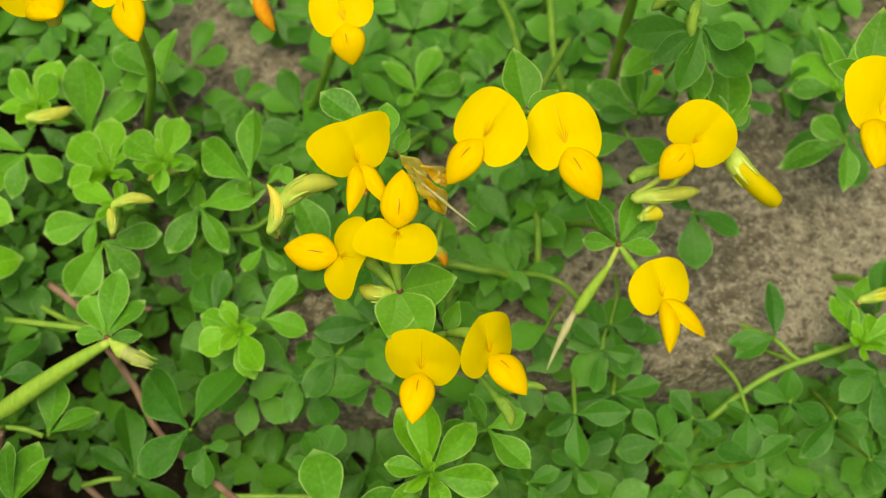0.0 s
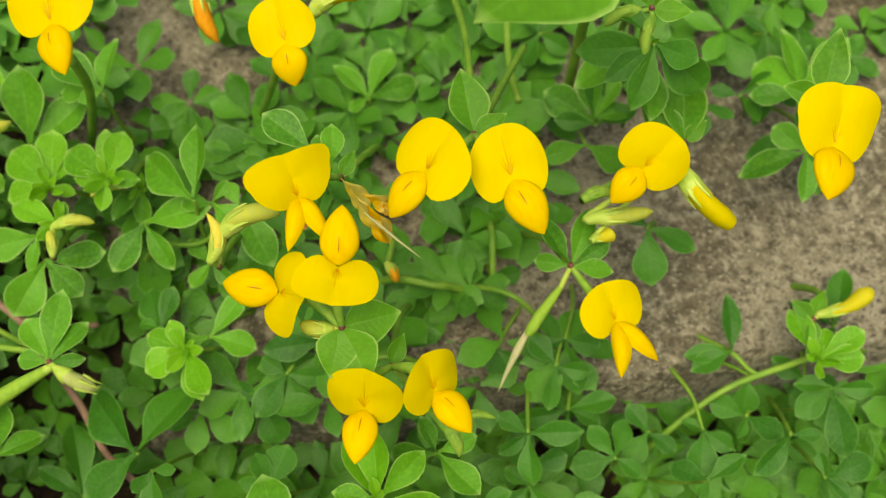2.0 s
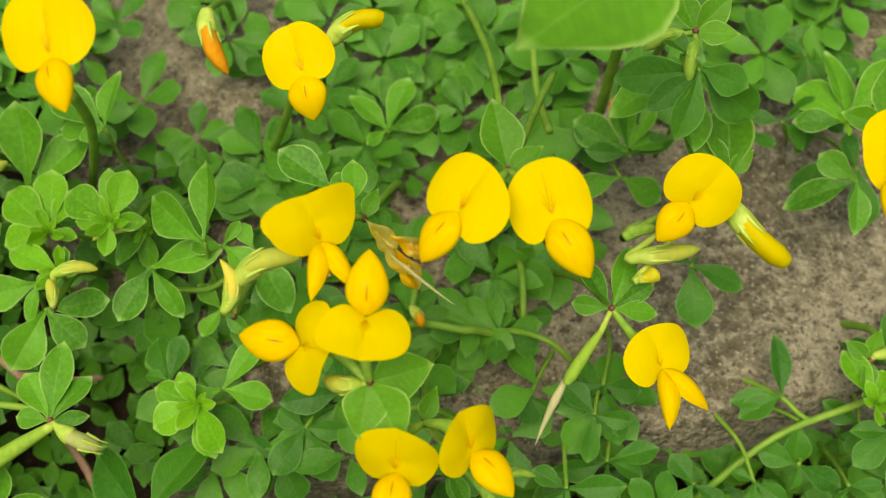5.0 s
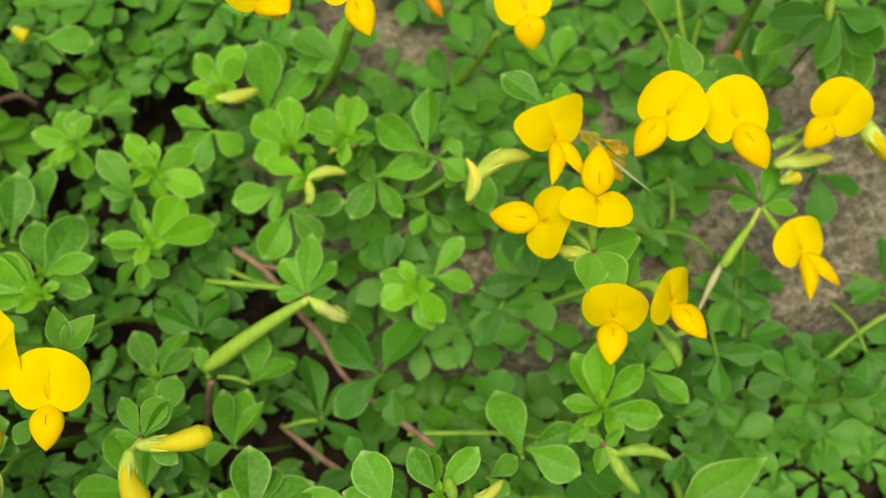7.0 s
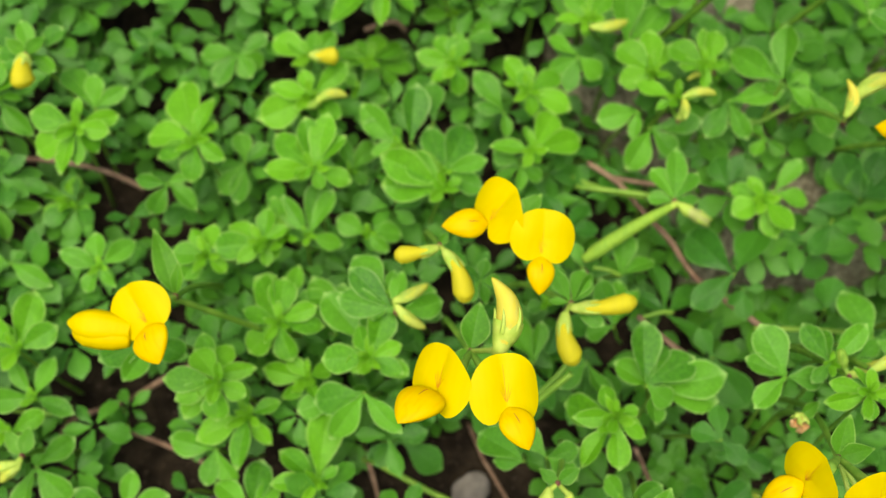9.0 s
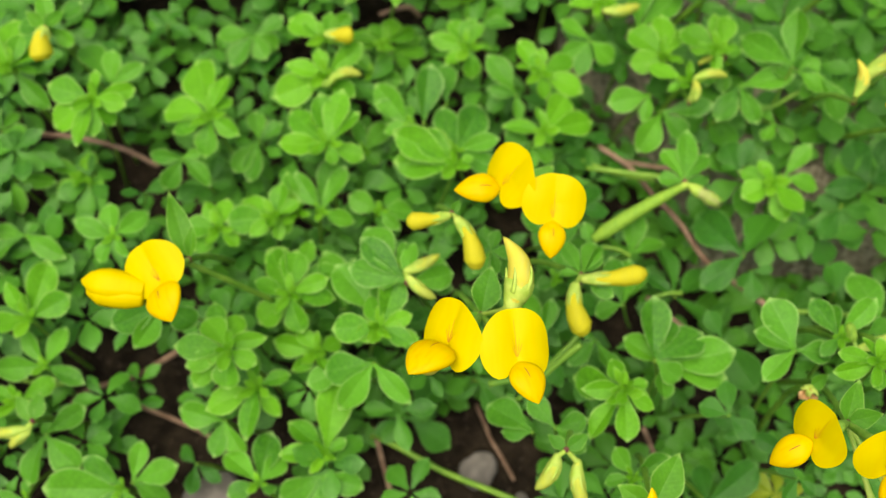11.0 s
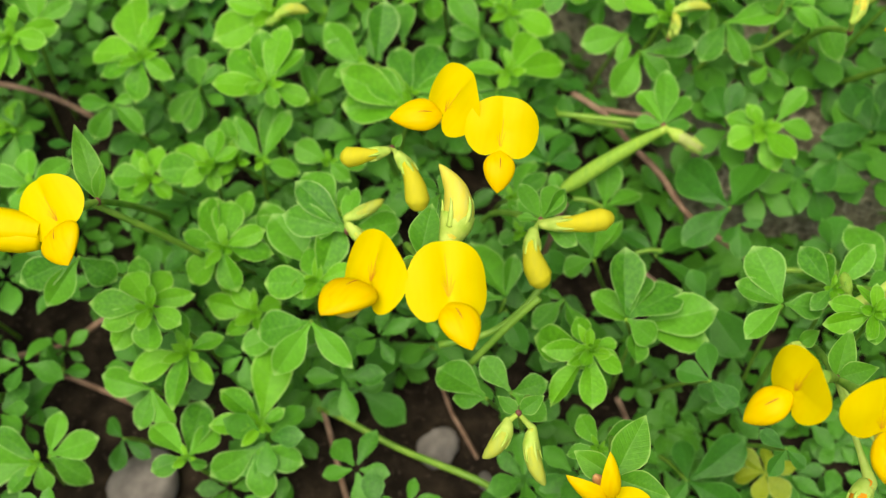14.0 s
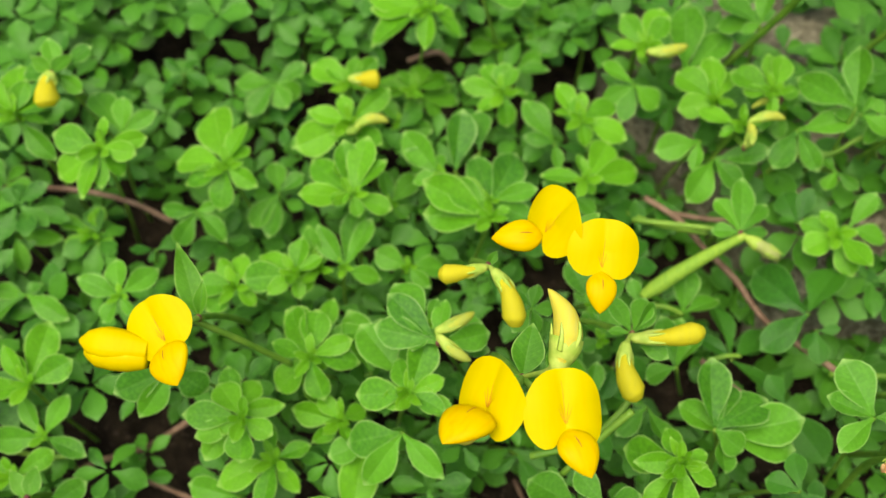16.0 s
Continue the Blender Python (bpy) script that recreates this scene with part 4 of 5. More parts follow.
leaf(-46.9, 22.5, 35.0, 'y', (-5.8, 4.3, 1.1), (-4.5, 0.6, 0.0), (-0.2, 6.1, 1.9), (2.2, 5.8, 1.9), (3.9, -0.3, 0.0), (-0.6, -3.9, -1.2))
leaf(-42.8, 18.2, 31.0, 'n', (8.3, 1.6, 0.9), (-3.9, -5.9, -1.9), (3.4, -6.2, -1.6))
leaf(-35.1, 18.3, 37.0, 'n', (-8.2, 6.1, 1.2), (1.4, 8.7, 2.7))
leaf(-33.4, 19.2, 34.0, 'n', (-4.0, 0.4, -0.2), (3.9, -3.1, -0.6), (2.1, 2.5, 0.9))
leaf(-29.8, 18.5, 34.0, 'n', (-2.9, -3.4, -1.2), (-1.6, 3.2, 0.8), (4.1, -7.4, -1.8))
leaf(-42.0, 6.5, 22.0, 'd', (-2.1, 5.2, 1.2), (2.1, 5.3, 1.4), (-2.8, 1.1, 0.1))
leaf(-37.5, 2.0, 26.0, 'y', (-5.2, 2.3, 0.2), (-5.1, -2.0, -0.8), (1.5, -6.3, -1.4), (4.0, -5.6, -1.1), (-2.1, 3.7, 0.7))
leaf(-34.9, 4.4, 24.0, 'n', (4.7, 5.2, 1.6), (5.9, -1.7, 0.0), (-6.0, -1.5, -0.8))
leaf(-44.7, 14.9, 20.0, 'd', (-4.3, 0.2, -0.1), (4.4, 2.2, 0.8), (-2.5, -3.2, -0.9))
leaf(-73.0, 10.4, 19.0, 'd', (-2.9, -5.1, -1.2), (4.8, 5.2, 1.1), (1.4, -3.8, -1.0), (6.2, -0.0, -0.3))
leaf(-63.0, 13.8, 18.0, 'd', (-3.9, -2.8, -0.7), (-3.8, 2.5, 0.7), (1.8, -5.7, -1.5))
leaf(-117.4, -5.7, 27.0, 'y', (-4.5, -1.2, 0.6), (-1.9, 6.5, 1.7), (-3.3, -4.3, -0.3), (1.1, 4.4, 0.7), (-2.6, 3.4, 1.2))
leaf(-113.5, -5.3, 27.0, 'n', (5.5, -1.1, -1.2), (1.8, 9.2, 1.6), (4.2, 7.5, 0.9), (-4.4, 5.5, 1.9))
leaf(-116.2, -17.8, 28.0, 'y', (1.8, 6.5, 0.8), (-5.0, 3.9, 1.6), (6.7, 2.0, -0.9), (-3.5, -1.1, 0.4))
leaf(-117.6, -22.4, 27.0, 'y', (-2.9, -3.4, 0.0), (1.1, -5.1, -1.0), (3.3, 1.3, -0.4), (0.8, 4.1, 0.5), (-1.7, 2.5, 0.7))
leaf(-102.8, -26.3, 33.0, 'n', (-6.4, 7.2, 2.1), (-0.4, 1.4, 0.3), (1.1, 5.1, 0.6), (4.7, -3.5, -1.2))
leaf(-101.4, -29.3, 36.0, 'y', (-6.8, -0.7, 0.9), (2.6, 1.2, -0.2), (5.2, -2.7, -1.2), (-4.0, -2.3, 0.2))
leaf(-99.5, -21.3, 40.0, 'n', (-5.6, 2.9, 1.3), (1.2, 3.8, 0.5), (-4.4, 6.3, 1.7), (-1.8, -3.7, -0.4), (-1.5, -0.2, 0.2))
leaf(-98.1, -20.9, 36.0, 'n', (6.7, -1.9, -1.2), (5.8, 2.3, -0.4))
leaf(-112.5, -29.5, 25.0, 'y', (-6.8, 1.3, 1.3), (1.4, -3.1, -0.7), (-3.7, -3.9, 0.1), (-3.0, 3.4, 1.0), (3.5, 1.9, -0.3))
leaf(-107.9, -32.2, 24.0, 'n', (-5.8, -2.2, 0.6), (1.1, 1.4, 0.0), (3.3, -2.0, -0.8), (5.2, 0.4, -0.8))
leaf(-103.9, -3.5, 24.0, 'n', (-5.0, 2.1, 1.1), (0.2, 1.8, 0.4), (5.6, 0.6, -0.7), (3.1, -3.0, -1.1))
leaf(-85.5, -21.0, 45.0, 'n', (0.9, 3.1, 0.5), (3.0, 0.2, -0.3), (1.2, -3.3, -0.7), (-2.4, -3.0, -0.3), (-2.3, 1.9, 0.6))
leaf(-76.5, -26.1, 24.0, 'n', (-10.5, 0.3, 0.7), (-5.1, 7.9, 1.5), (0.7, 6.1, 0.9))
leaf(-76.4, -27.3, 22.0, 'd', (-7.6, -4.9, -0.3), (-4.2, -5.6, -0.6), (2.5, -5.8, -1.0))
leaf(-84.7, -19.1, 20.0, 'd', (-3.1, 0.9, 0.4), (1.8, -3.1, -0.7), (-0.9, 4.4, 0.8), (3.5, 3.5, 0.3))
leaf(-88.7, -21.5, 16.0, 'd', (-2.7, 1.8, 0.5), (1.8, -3.5, -0.7), (3.5, 1.8, -0.0), (-3.5, -2.6, -0.1))
leaf(-75.6, -9.6, 24.0, 'n', (-3.2, 6.7, 1.5), (3.1, 6.8, 1.2), (5.0, 3.9, 0.5), (-2.5, 1.6, 0.5))
leaf(-70.0, -2.2, 22.0, 'd', (-3.8, 6.6, 1.6), (3.5, 5.7, 1.1), (5.2, 0.8, -0.0), (-6.5, 2.8, 0.9))
leaf(-68.2, -10.2, 25.0, 'n', (-1.2, 4.1, 0.8))
leaf(-61.8, -11.1, 24.0, 'n', (0.8, 6.9, 1.3), (5.6, 3.1, 0.5))
leaf(-63.9, -21.2, 27.0, 'n', (-2.4, 7.6, 1.3), (4.4, 5.0, 0.8), (-4.4, -1.6, -0.2), (1.7, 7.8, 1.3))
leaf(-74.5, -17.1, 27.0, 'n', (-3.0, -1.0, -0.0), (2.4, 6.2, 1.0), (-2.4, 4.5, 0.9), (0.0, 5.3, 1.0), (3.8, 2.3, 0.2))
leaf(-72.6, -19.2, 22.0, 'd', (2.1, -5.0, -0.9), (-1.3, -4.3, -0.7), (5.7, -0.1, -0.3))
leaf(-52.9, -14.0, 14.0, 'd', (-1.5, 9.8, 1.7), (6.6, -5.1, -0.8), (6.4, 4.9, 1.0), (-5.4, 4.3, 0.7))
leaf(-43.2, -11.2, 25.0, 'd', (-7.3, 7.1, 1.0), (5.5, 8.1, 1.8), (-6.8, -5.4, -1.4))
leaf(-41.7, -13.1, 23.0, 'd', (0.0, -4.7, -0.9), (3.2, 0.3, 0.2), (-2.1, -2.5, -0.6))
leaf(-60.4, -32.9, 33.0, 'n', (-0.8, 9.2, 1.3), (7.5, 4.9, 0.6), (4.0, -3.1, -0.5), (2.2, 7.0, 0.9))
leaf(-58.8, -32.5, 30.0, 'n', (10.5, 2.3, 0.3), (9.5, -2.4, -0.3), (-0.6, -5.4, -0.7), (-6.1, 3.6, 0.5))
leaf(-68.1, -26.2, 24.0, 'n', (2.5, -6.1, -1.0), (-2.1, 1.3, 0.3), (-4.3, -4.1, -0.5))
leaf(-65.5, -38.5, 36.0, 'y', (-2.1, 4.4, 0.6), (3.3, 0.8, 0.0), (-5.8, -0.5, 0.1), (-1.6, -2.5, -0.3), (3.1, -2.2, -0.3))
leaf(-41.9, -34.5, 42.0, 'n', (-3.2, 7.6, 0.9), (-5.7, 2.4, -0.0), (-4.9, -3.5, -0.8), (5.1, -0.5, 0.2))
leaf(-36.0, -33.1, 44.0, 'n', (-3.4, 5.7, 0.5), (4.9, 5.4, 1.2), (-1.4, 4.6, 0.5), (-2.8, -2.5, -0.6))
leaf(-34.5, -40.3, 53.0, 'y', (5.7, 0.2, 0.5), (-5.3, -1.6, -0.7), (0.1, -3.7, -0.5), (6.0, -4.1, 0.0), (-4.8, 1.3, -0.3), (-1.1, 3.5, 0.3))
leaf(-29.4, -29.5, 36.0, 'n', (4.1, 2.1, 0.7), (2.2, -2.1, -0.1))
leaf(-24.2, -25.5, 30.0, 'n', (-2.4, 9.6, 1.2))
leaf(-23.4, -23.7, 28.0, 'n', (7.0, 2.1, 1.1), (6.4, -3.6, 0.1))
leaf(-15.8, -24.2, 22.0, 'd', (0.4, -10.0, -1.5), (6.0, -4.3, 0.1))
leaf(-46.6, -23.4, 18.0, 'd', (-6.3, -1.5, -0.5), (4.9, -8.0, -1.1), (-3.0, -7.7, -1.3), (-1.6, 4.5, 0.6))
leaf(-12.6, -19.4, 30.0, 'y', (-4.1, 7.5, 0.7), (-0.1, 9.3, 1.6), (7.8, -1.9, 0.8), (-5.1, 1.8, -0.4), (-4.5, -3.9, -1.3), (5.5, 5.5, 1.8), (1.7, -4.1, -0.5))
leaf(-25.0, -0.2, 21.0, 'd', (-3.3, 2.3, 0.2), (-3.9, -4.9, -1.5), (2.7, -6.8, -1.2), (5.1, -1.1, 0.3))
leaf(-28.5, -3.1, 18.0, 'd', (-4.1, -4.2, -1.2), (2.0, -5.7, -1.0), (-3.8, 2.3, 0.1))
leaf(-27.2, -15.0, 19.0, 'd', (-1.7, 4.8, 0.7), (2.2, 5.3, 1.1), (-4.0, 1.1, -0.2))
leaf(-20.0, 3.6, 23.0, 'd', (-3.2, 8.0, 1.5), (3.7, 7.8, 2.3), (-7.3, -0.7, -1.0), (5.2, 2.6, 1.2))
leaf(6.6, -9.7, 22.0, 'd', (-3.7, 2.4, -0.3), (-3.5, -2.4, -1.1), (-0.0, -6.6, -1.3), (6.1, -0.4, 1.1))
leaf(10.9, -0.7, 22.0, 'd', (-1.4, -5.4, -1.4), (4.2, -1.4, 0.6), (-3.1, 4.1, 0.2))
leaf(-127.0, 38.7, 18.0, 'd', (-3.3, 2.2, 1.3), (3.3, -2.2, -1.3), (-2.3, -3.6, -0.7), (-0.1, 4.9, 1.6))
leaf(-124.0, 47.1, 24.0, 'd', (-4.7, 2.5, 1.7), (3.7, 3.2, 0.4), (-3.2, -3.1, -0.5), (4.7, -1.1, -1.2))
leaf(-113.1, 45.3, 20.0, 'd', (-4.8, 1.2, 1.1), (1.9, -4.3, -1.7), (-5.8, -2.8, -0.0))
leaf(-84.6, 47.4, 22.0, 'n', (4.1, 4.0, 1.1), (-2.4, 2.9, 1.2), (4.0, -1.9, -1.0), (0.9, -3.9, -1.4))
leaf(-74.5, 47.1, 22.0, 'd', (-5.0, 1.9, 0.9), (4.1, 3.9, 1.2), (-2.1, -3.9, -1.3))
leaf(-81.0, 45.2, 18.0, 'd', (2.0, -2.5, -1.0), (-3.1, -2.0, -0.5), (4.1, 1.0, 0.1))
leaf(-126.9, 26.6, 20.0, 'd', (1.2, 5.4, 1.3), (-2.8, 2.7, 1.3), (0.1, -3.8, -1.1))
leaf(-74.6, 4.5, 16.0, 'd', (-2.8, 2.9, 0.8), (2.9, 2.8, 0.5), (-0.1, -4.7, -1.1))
leaf(-164.7, 14.4, 38.0, 'n', (4.9, -5.3, -2.9), (-6.0, 1.8, 1.9), (-6.5, -3.4, 0.3), (3.6, 0.8, -0.5))
leaf(-164.9, 13.9, 40.0, 'y', (-1.0, 8.4, 3.1), (4.1, 3.6, 0.3), (-4.1, 4.5, 2.4), (1.9, 4.9, 1.3))
leaf(-158.7, 20.5, 42.0, 'n', (-5.6, 0.2, 1.2), (5.1, 4.3, 0.5), (3.6, -2.3, -1.6), (-1.2, 4.7, 1.9))
leaf(-150.4, 8.3, 39.0, 'y', (-7.1, 1.8, 1.8), (-7.2, -4.3, -0.1), (-3.1, -6.9, -1.7), (0.4, -5.8, -2.0), (0.6, 4.3, 1.3), (6.3, 2.2, -0.4), (5.2, -0.7, -1.2), (3.6, -3.5, -1.8))
leaf(-150.1, 15.6, 33.0, 'n', (0.2, 5.3, 1.8), (-6.1, 7.0, 3.4), (5.1, 3.5, 0.3))
leaf(-132.3, 9.2, 33.0, 'y', (-8.6, 1.5, 1.5), (-6.5, -2.7, -0.1), (-1.4, -6.3, -1.9), (4.3, -2.9, -1.5), (-4.3, 9.8, 3.7), (2.0, 6.8, 2.0), (3.1, 2.9, 0.6))
leaf(-137.6, 4.0, 28.0, 'n', (-6.1, 0.2, 0.9), (-3.2, -5.3, -1.2), (5.0, -3.5, -1.7), (3.3, 1.1, -0.1))
leaf(-156.9, 4.8, 20.0, 'y', (-5.2, 1.9, 1.5), (-4.1, -3.2, -0.2), (0.8, -3.7, -1.2), (3.3, -1.9, -1.1), (1.4, 3.8, 0.8))
leaf(-168.0, 2.2, 24.0, 'n', (6.8, -0.3, -1.6), (2.0, -5.9, -2.1), (-3.5, 2.7, 1.5))
leaf(-170.7, 10.7, 25.0, 'n', (-3.3, -6.4, -1.2), (1.9, -3.1, -1.4), (-2.9, 4.0, 1.9), (4.8, -0.2, -1.1), (2.1, 3.5, 0.6))
leaf(-145.4, -13.7, 33.0, 'n', (-5.7, 2.1, 1.5), (-1.3, 5.1, 1.5), (-2.5, -3.8, -0.6), (2.2, -3.0, -1.1), (5.0, 4.4, 0.3))
leaf(-129.8, -9.4, 28.0, 'y', (0.5, 5.1, 1.3), (-5.1, 0.3, 0.7), (-3.7, -4.0, -0.7), (3.2, -2.4, -1.0), (-2.3, 3.8, 1.3))
leaf(-163.5, -9.1, 24.0, 'n', (-4.8, 0.3, 1.1), (1.8, 2.0, 0.2), (-5.7, -4.5, 0.0), (6.5, -3.1, -2.1))
leaf(-120.7, -7.6, 29.0, 'y', (-7.5, -0.8, 0.4), (-5.8, 3.2, 1.4), (1.1, 5.2, 1.3), (-3.4, -3.0, -0.5), (1.0, -3.7, -1.1), (3.9, 2.3, 0.3))
leaf(-125.7, 10.2, 24.0, 'n', (-4.7, -5.3, -1.2), (-1.2, 4.9, 1.7), (3.9, 2.8, 0.5), (-1.7, -7.0, -2.0))
leaf(-128.7, 32.5, 24.0, 'n', (-6.3, 0.5, 0.8), (5.1, 3.5, 0.7), (2.2, -3.9, -1.7), (-4.0, -5.4, -1.6), (4.3, -1.7, -1.1))
leaf(-145.6, 36.3, 22.0, 'd', (-3.2, 1.7, 1.1), (4.3, -1.6, -1.2), (-4.0, -3.5, -0.7), (2.0, 3.3, 0.9))
leaf(-119.2, 21.1, 26.0, 'n', (-5.0, -2.3, -0.4), (-2.1, 2.9, 1.2), (4.0, 2.2, 0.5), (0.2, -5.0, -1.7))
leaf(-145.7, 1.5, 20.0, 'd', (-3.9, -0.4, 0.5), (3.8, 2.4, 0.1), (-0.8, -2.1, -0.5))
leaf(-158.3, -25.9, 28.0, 'y', (-4.0, 4.8, 1.8), (1.8, 9.2, 1.6), (5.8, 4.0, -0.3), (-5.2, -2.1, 0.6), (-1.7, 4.0, 1.2))
leaf(-156.4, -32.0, 23.0, 'n', (-4.3, 5.2, 1.8), (2.4, 6.5, 0.8), (-7.9, -1.5, 1.2), (6.2, -1.9, -1.6))
leaf(-158.4, -39.2, 26.0, 'y', (-4.0, 1.9, 1.1), (0.4, 1.6, 0.2), (4.5, 3.8, -0.2), (3.2, -2.4, -1.1))
leaf(-154.5, -43.3, 23.0, 'n', (-3.1, -7.9, -0.7), (5.0, -5.2, -1.8), (4.9, 4.3, -0.2))
leaf(-142.5, -50.2, 18.0, 'n', (-11.5, -1.1, 1.6), (-5.5, 4.8, 1.5), (-3.2, -4.3, -0.1), (1.5, -4.0, -0.8))
leaf(-141.2, -49.2, 18.0, 'n', (0.9, 6.4, 0.8), (7.0, 3.1, -0.6), (5.8, -3.6, -1.4))
leaf(-157.2, -52.4, 18.0, 'n', (-5.4, 0.3, 1.1), (-2.4, -2.5, 0.1), (3.2, -1.9, -0.9), (-0.6, 3.5, 0.6))
leaf(-124.8, -32.9, 34.0, 'y', (-6.0, -2.7, 0.1), (-0.5, -5.8, -1.2), (4.0, -1.9, -0.8), (-7.3, 0.4, 0.9), (-3.9, 4.6, 1.4))
leaf(-126.6, -31.2, 32.0, 'y', (-3.9, -6.5, -1.0), (-1.3, 6.3, 1.5), (6.7, 1.3, -0.5), (2.9, 4.6, 0.7))
leaf(-116.8, -22.3, 31.0, 'y', (-5.3, 1.8, 0.8), (-4.5, 7.0, 2.0), (0.7, 7.0, 1.6), (-4.9, -4.8, -0.8), (1.8, -5.9, -1.5), (6.0, 2.6, 0.1), (7.0, -0.3, -0.6))
leaf(-121.6, -35.2, 24.0, 'y', (-7.6, -2.8, 0.1), (-1.8, -7.0, -1.2), (3.2, -4.6, -1.2), (4.6, 2.5, 0.1), (-2.2, 5.8, 1.3))
leaf(-127.3, -39.5, 20.0, 'n', (-6.9, 1.2, 0.9), (-1.5, -5.9, -0.9), (2.8, -5.5, -1.3))
leaf(-134.5, -27.3, 38.0, 'n', (-4.0, -7.1, -1.1), (-7.3, -4.0, 0.1), (4.4, -3.3, -1.4))
leaf(-143.7, -34.4, 12.0, 'd', (-4.9, 4.2, 1.5), (-5.0, -4.4, -0.1), (4.2, 0.8, -0.5))
leaf(-148.3, -39.6, 12.0, 'd', (-2.7, 1.7, 0.7), (3.3, -2.3, -0.9))
leaf(-120.8, -49.6, 20.0, 'n', (0.9, 7.5, 1.0), (-5.9, 4.5, 1.2), (3.5, 4.1, 0.3), (-4.5, -2.0, 0.1), (2.5, -1.6, -0.5))
leaf(-110.7, -45.1, 21.0, 'y', (-5.0, 5.4, 1.1), (1.3, 11.3, 1.7), (-6.5, 0.4, 0.4), (3.2, 2.3, 0.2))
leaf(-111.0, -47.9, 20.0, 'n', (-6.2, -4.4, -0.3), (0.8, -7.0, -1.1), (6.1, -2.1, -0.7))
leaf(-101.9, -30.1, 37.0, 'y', (-6.8, -0.1, 0.2), (-2.3, 4.8, 1.2), (2.8, 7.4, 1.5), (4.7, 2.0, 0.3), (4.8, -2.0, -0.6))
leaf(-102.8, -34.5, 34.0, 'n', (-7.9, -1.5, -0.0), (-4.9, -7.6, -1.4), (5.2, -5.8, -1.4))
leaf(-108.7, -21.5, 24.0, 'n', (-4.1, 8.5, 2.2), (1.1, 7.6, 1.7))
leaf(-98.1, -35.8, 11.0, 'd', (5.2, 7.1, 1.2), (-5.1, 2.9, 0.6), (6.6, -4.6, -0.9), (-5.7, -2.6, -0.4))
leaf(-86.6, -29.5, 12.0, 'd', (3.0, -5.2, -1.0), (-3.8, -2.9, -0.6))
leaf(-79.1, -44.8, 34.0, 'n', (-4.5, -0.4, -0.2), (-6.4, 4.1, 0.5))
leaf(-75.9, -44.7, 36.0, 'n', (-3.7, 4.5, 0.6), (4.2, 1.1, 0.4), (4.5, -3.6, -0.4))
leaf(-65.7, -39.0, 36.0, 'y', (-7.5, 1.7, -0.3), (-5.5, -5.8, -1.6), (0.1, -6.9, -1.3), (3.9, -2.4, -0.1))
leaf(-64.7, -51.2, 34.0, 'n', (4.8, 3.3, 0.9), (-2.5, 4.1, 0.4), (4.3, -4.8, -0.4), (-4.1, -0.8, -0.5))
leaf(-132.8, -44.6, 12.0, 'd', (-3.0, 2.6, 0.8), (3.9, -2.6, -0.9), (-0.5, -4.6, -0.7))
leaf(-160.6, -6.8, 20.0, 'd', (3.9, -1.6, -1.2), (-1.4, 4.8, 1.5), (-4.4, -3.4, -0.0))
leaf(-169.6, -18.8, 22.0, 'n', (2.4, 3.2, 0.2), (-3.0, 2.5, 1.2), (0.8, -3.7, -1.0))
leaf(-166.9, -28.1, 22.0, 'n', (3.3, 1.8, -0.4), (-2.3, -3.0, -0.1), (-1.6, 2.6, 0.9))
leaf(-163.9, -46.8, 20.0, 'n', (-2.8, 1.6, 0.8), (0.6, 2.3, 0.2), (-0.4, -3.6, -0.5))
leaf(22.8, 33.8, 46.0, 'n', (-9.1, -3.4, -2.2), (-1.3, -9.7, -3.5), (7.2, -3.9, -0.5), (-5.3, 0.2, -0.6))
leaf(18.5, 33.6, 27.0, 'n', (-6.7, 4.6, 0.8), (-1.1, 7.6, 2.2), (5.1, 1.6, 0.9), (3.3, 5.3, 1.9))
leaf(17.2, 30.3, 26.0, 'n', (-5.9, -1.2, -0.8), (5.4, -3.4, -0.5))
leaf(46.8, 34.5, 30.0, 'n', (0.4, 10.0, 3.1), (-6.3, 1.6, -0.7), (5.9, 6.6, 3.1), (-4.9, 5.9, 0.8))
leaf(46.4, 25.8, 30.0, 'n', (-8.6, -1.1, -2.0), (-0.5, -5.9, -1.7), (-3.5, 3.9, 0.4))
leaf(41.3, -10.7, 20.0, 'd', (-4.8, -4.3, -1.4), (3.7, -0.3, 0.6))
leaf(47.0, -5.1, 22.0, 'd', (-4.7, -2.9, -1.4), (0.5, -8.8, -1.2), (4.9, -0.7, 0.8), (-4.6, 1.3, -0.7))
leaf(45.2, -1.9, 24.0, 'y', (5.3, 0.0, 1.0), (1.5, 4.1, 1.0), (-2.8, 7.0, 0.6), (-1.5, 1.5, -0.0), (6.0, 2.9, 1.6))
leaf(29.8, -9.7, 20.0, 'd', (-0.9, -5.4, -0.8), (3.2, -2.5, 0.1), (-2.6, 1.7, -0.1))
leaf(29.2, -16.8, 22.0, 'd', (-4.3, 2.7, -0.3), (4.1, 3.5, 0.9), (-1.5, -2.0, -0.4))
leaf(44.9, -16.5, 20.0, 'd', (-0.2, 3.1, 0.3), (5.8, 1.6, 1.2), (2.3, -2.2, 0.2))
leaf(18.5, -12.0, 16.0, 'd', (-3.2, 4.8, 0.3), (1.8, 4.6, 0.7), (-5.8, -1.1, -0.6), (3.3, -2.5, -0.0))
leaf(7.3, -12.7, 16.0, 'd', (-2.7, 2.2, 0.2), (4.4, 1.2, 0.3), (-2.3, -2.7, -0.4))
leaf(36.9, -6.9, 16.0, 'd', (-4.4, 2.2, -0.4), (4.2, -2.8, 0.2), (-1.0, -3.1, -0.6))
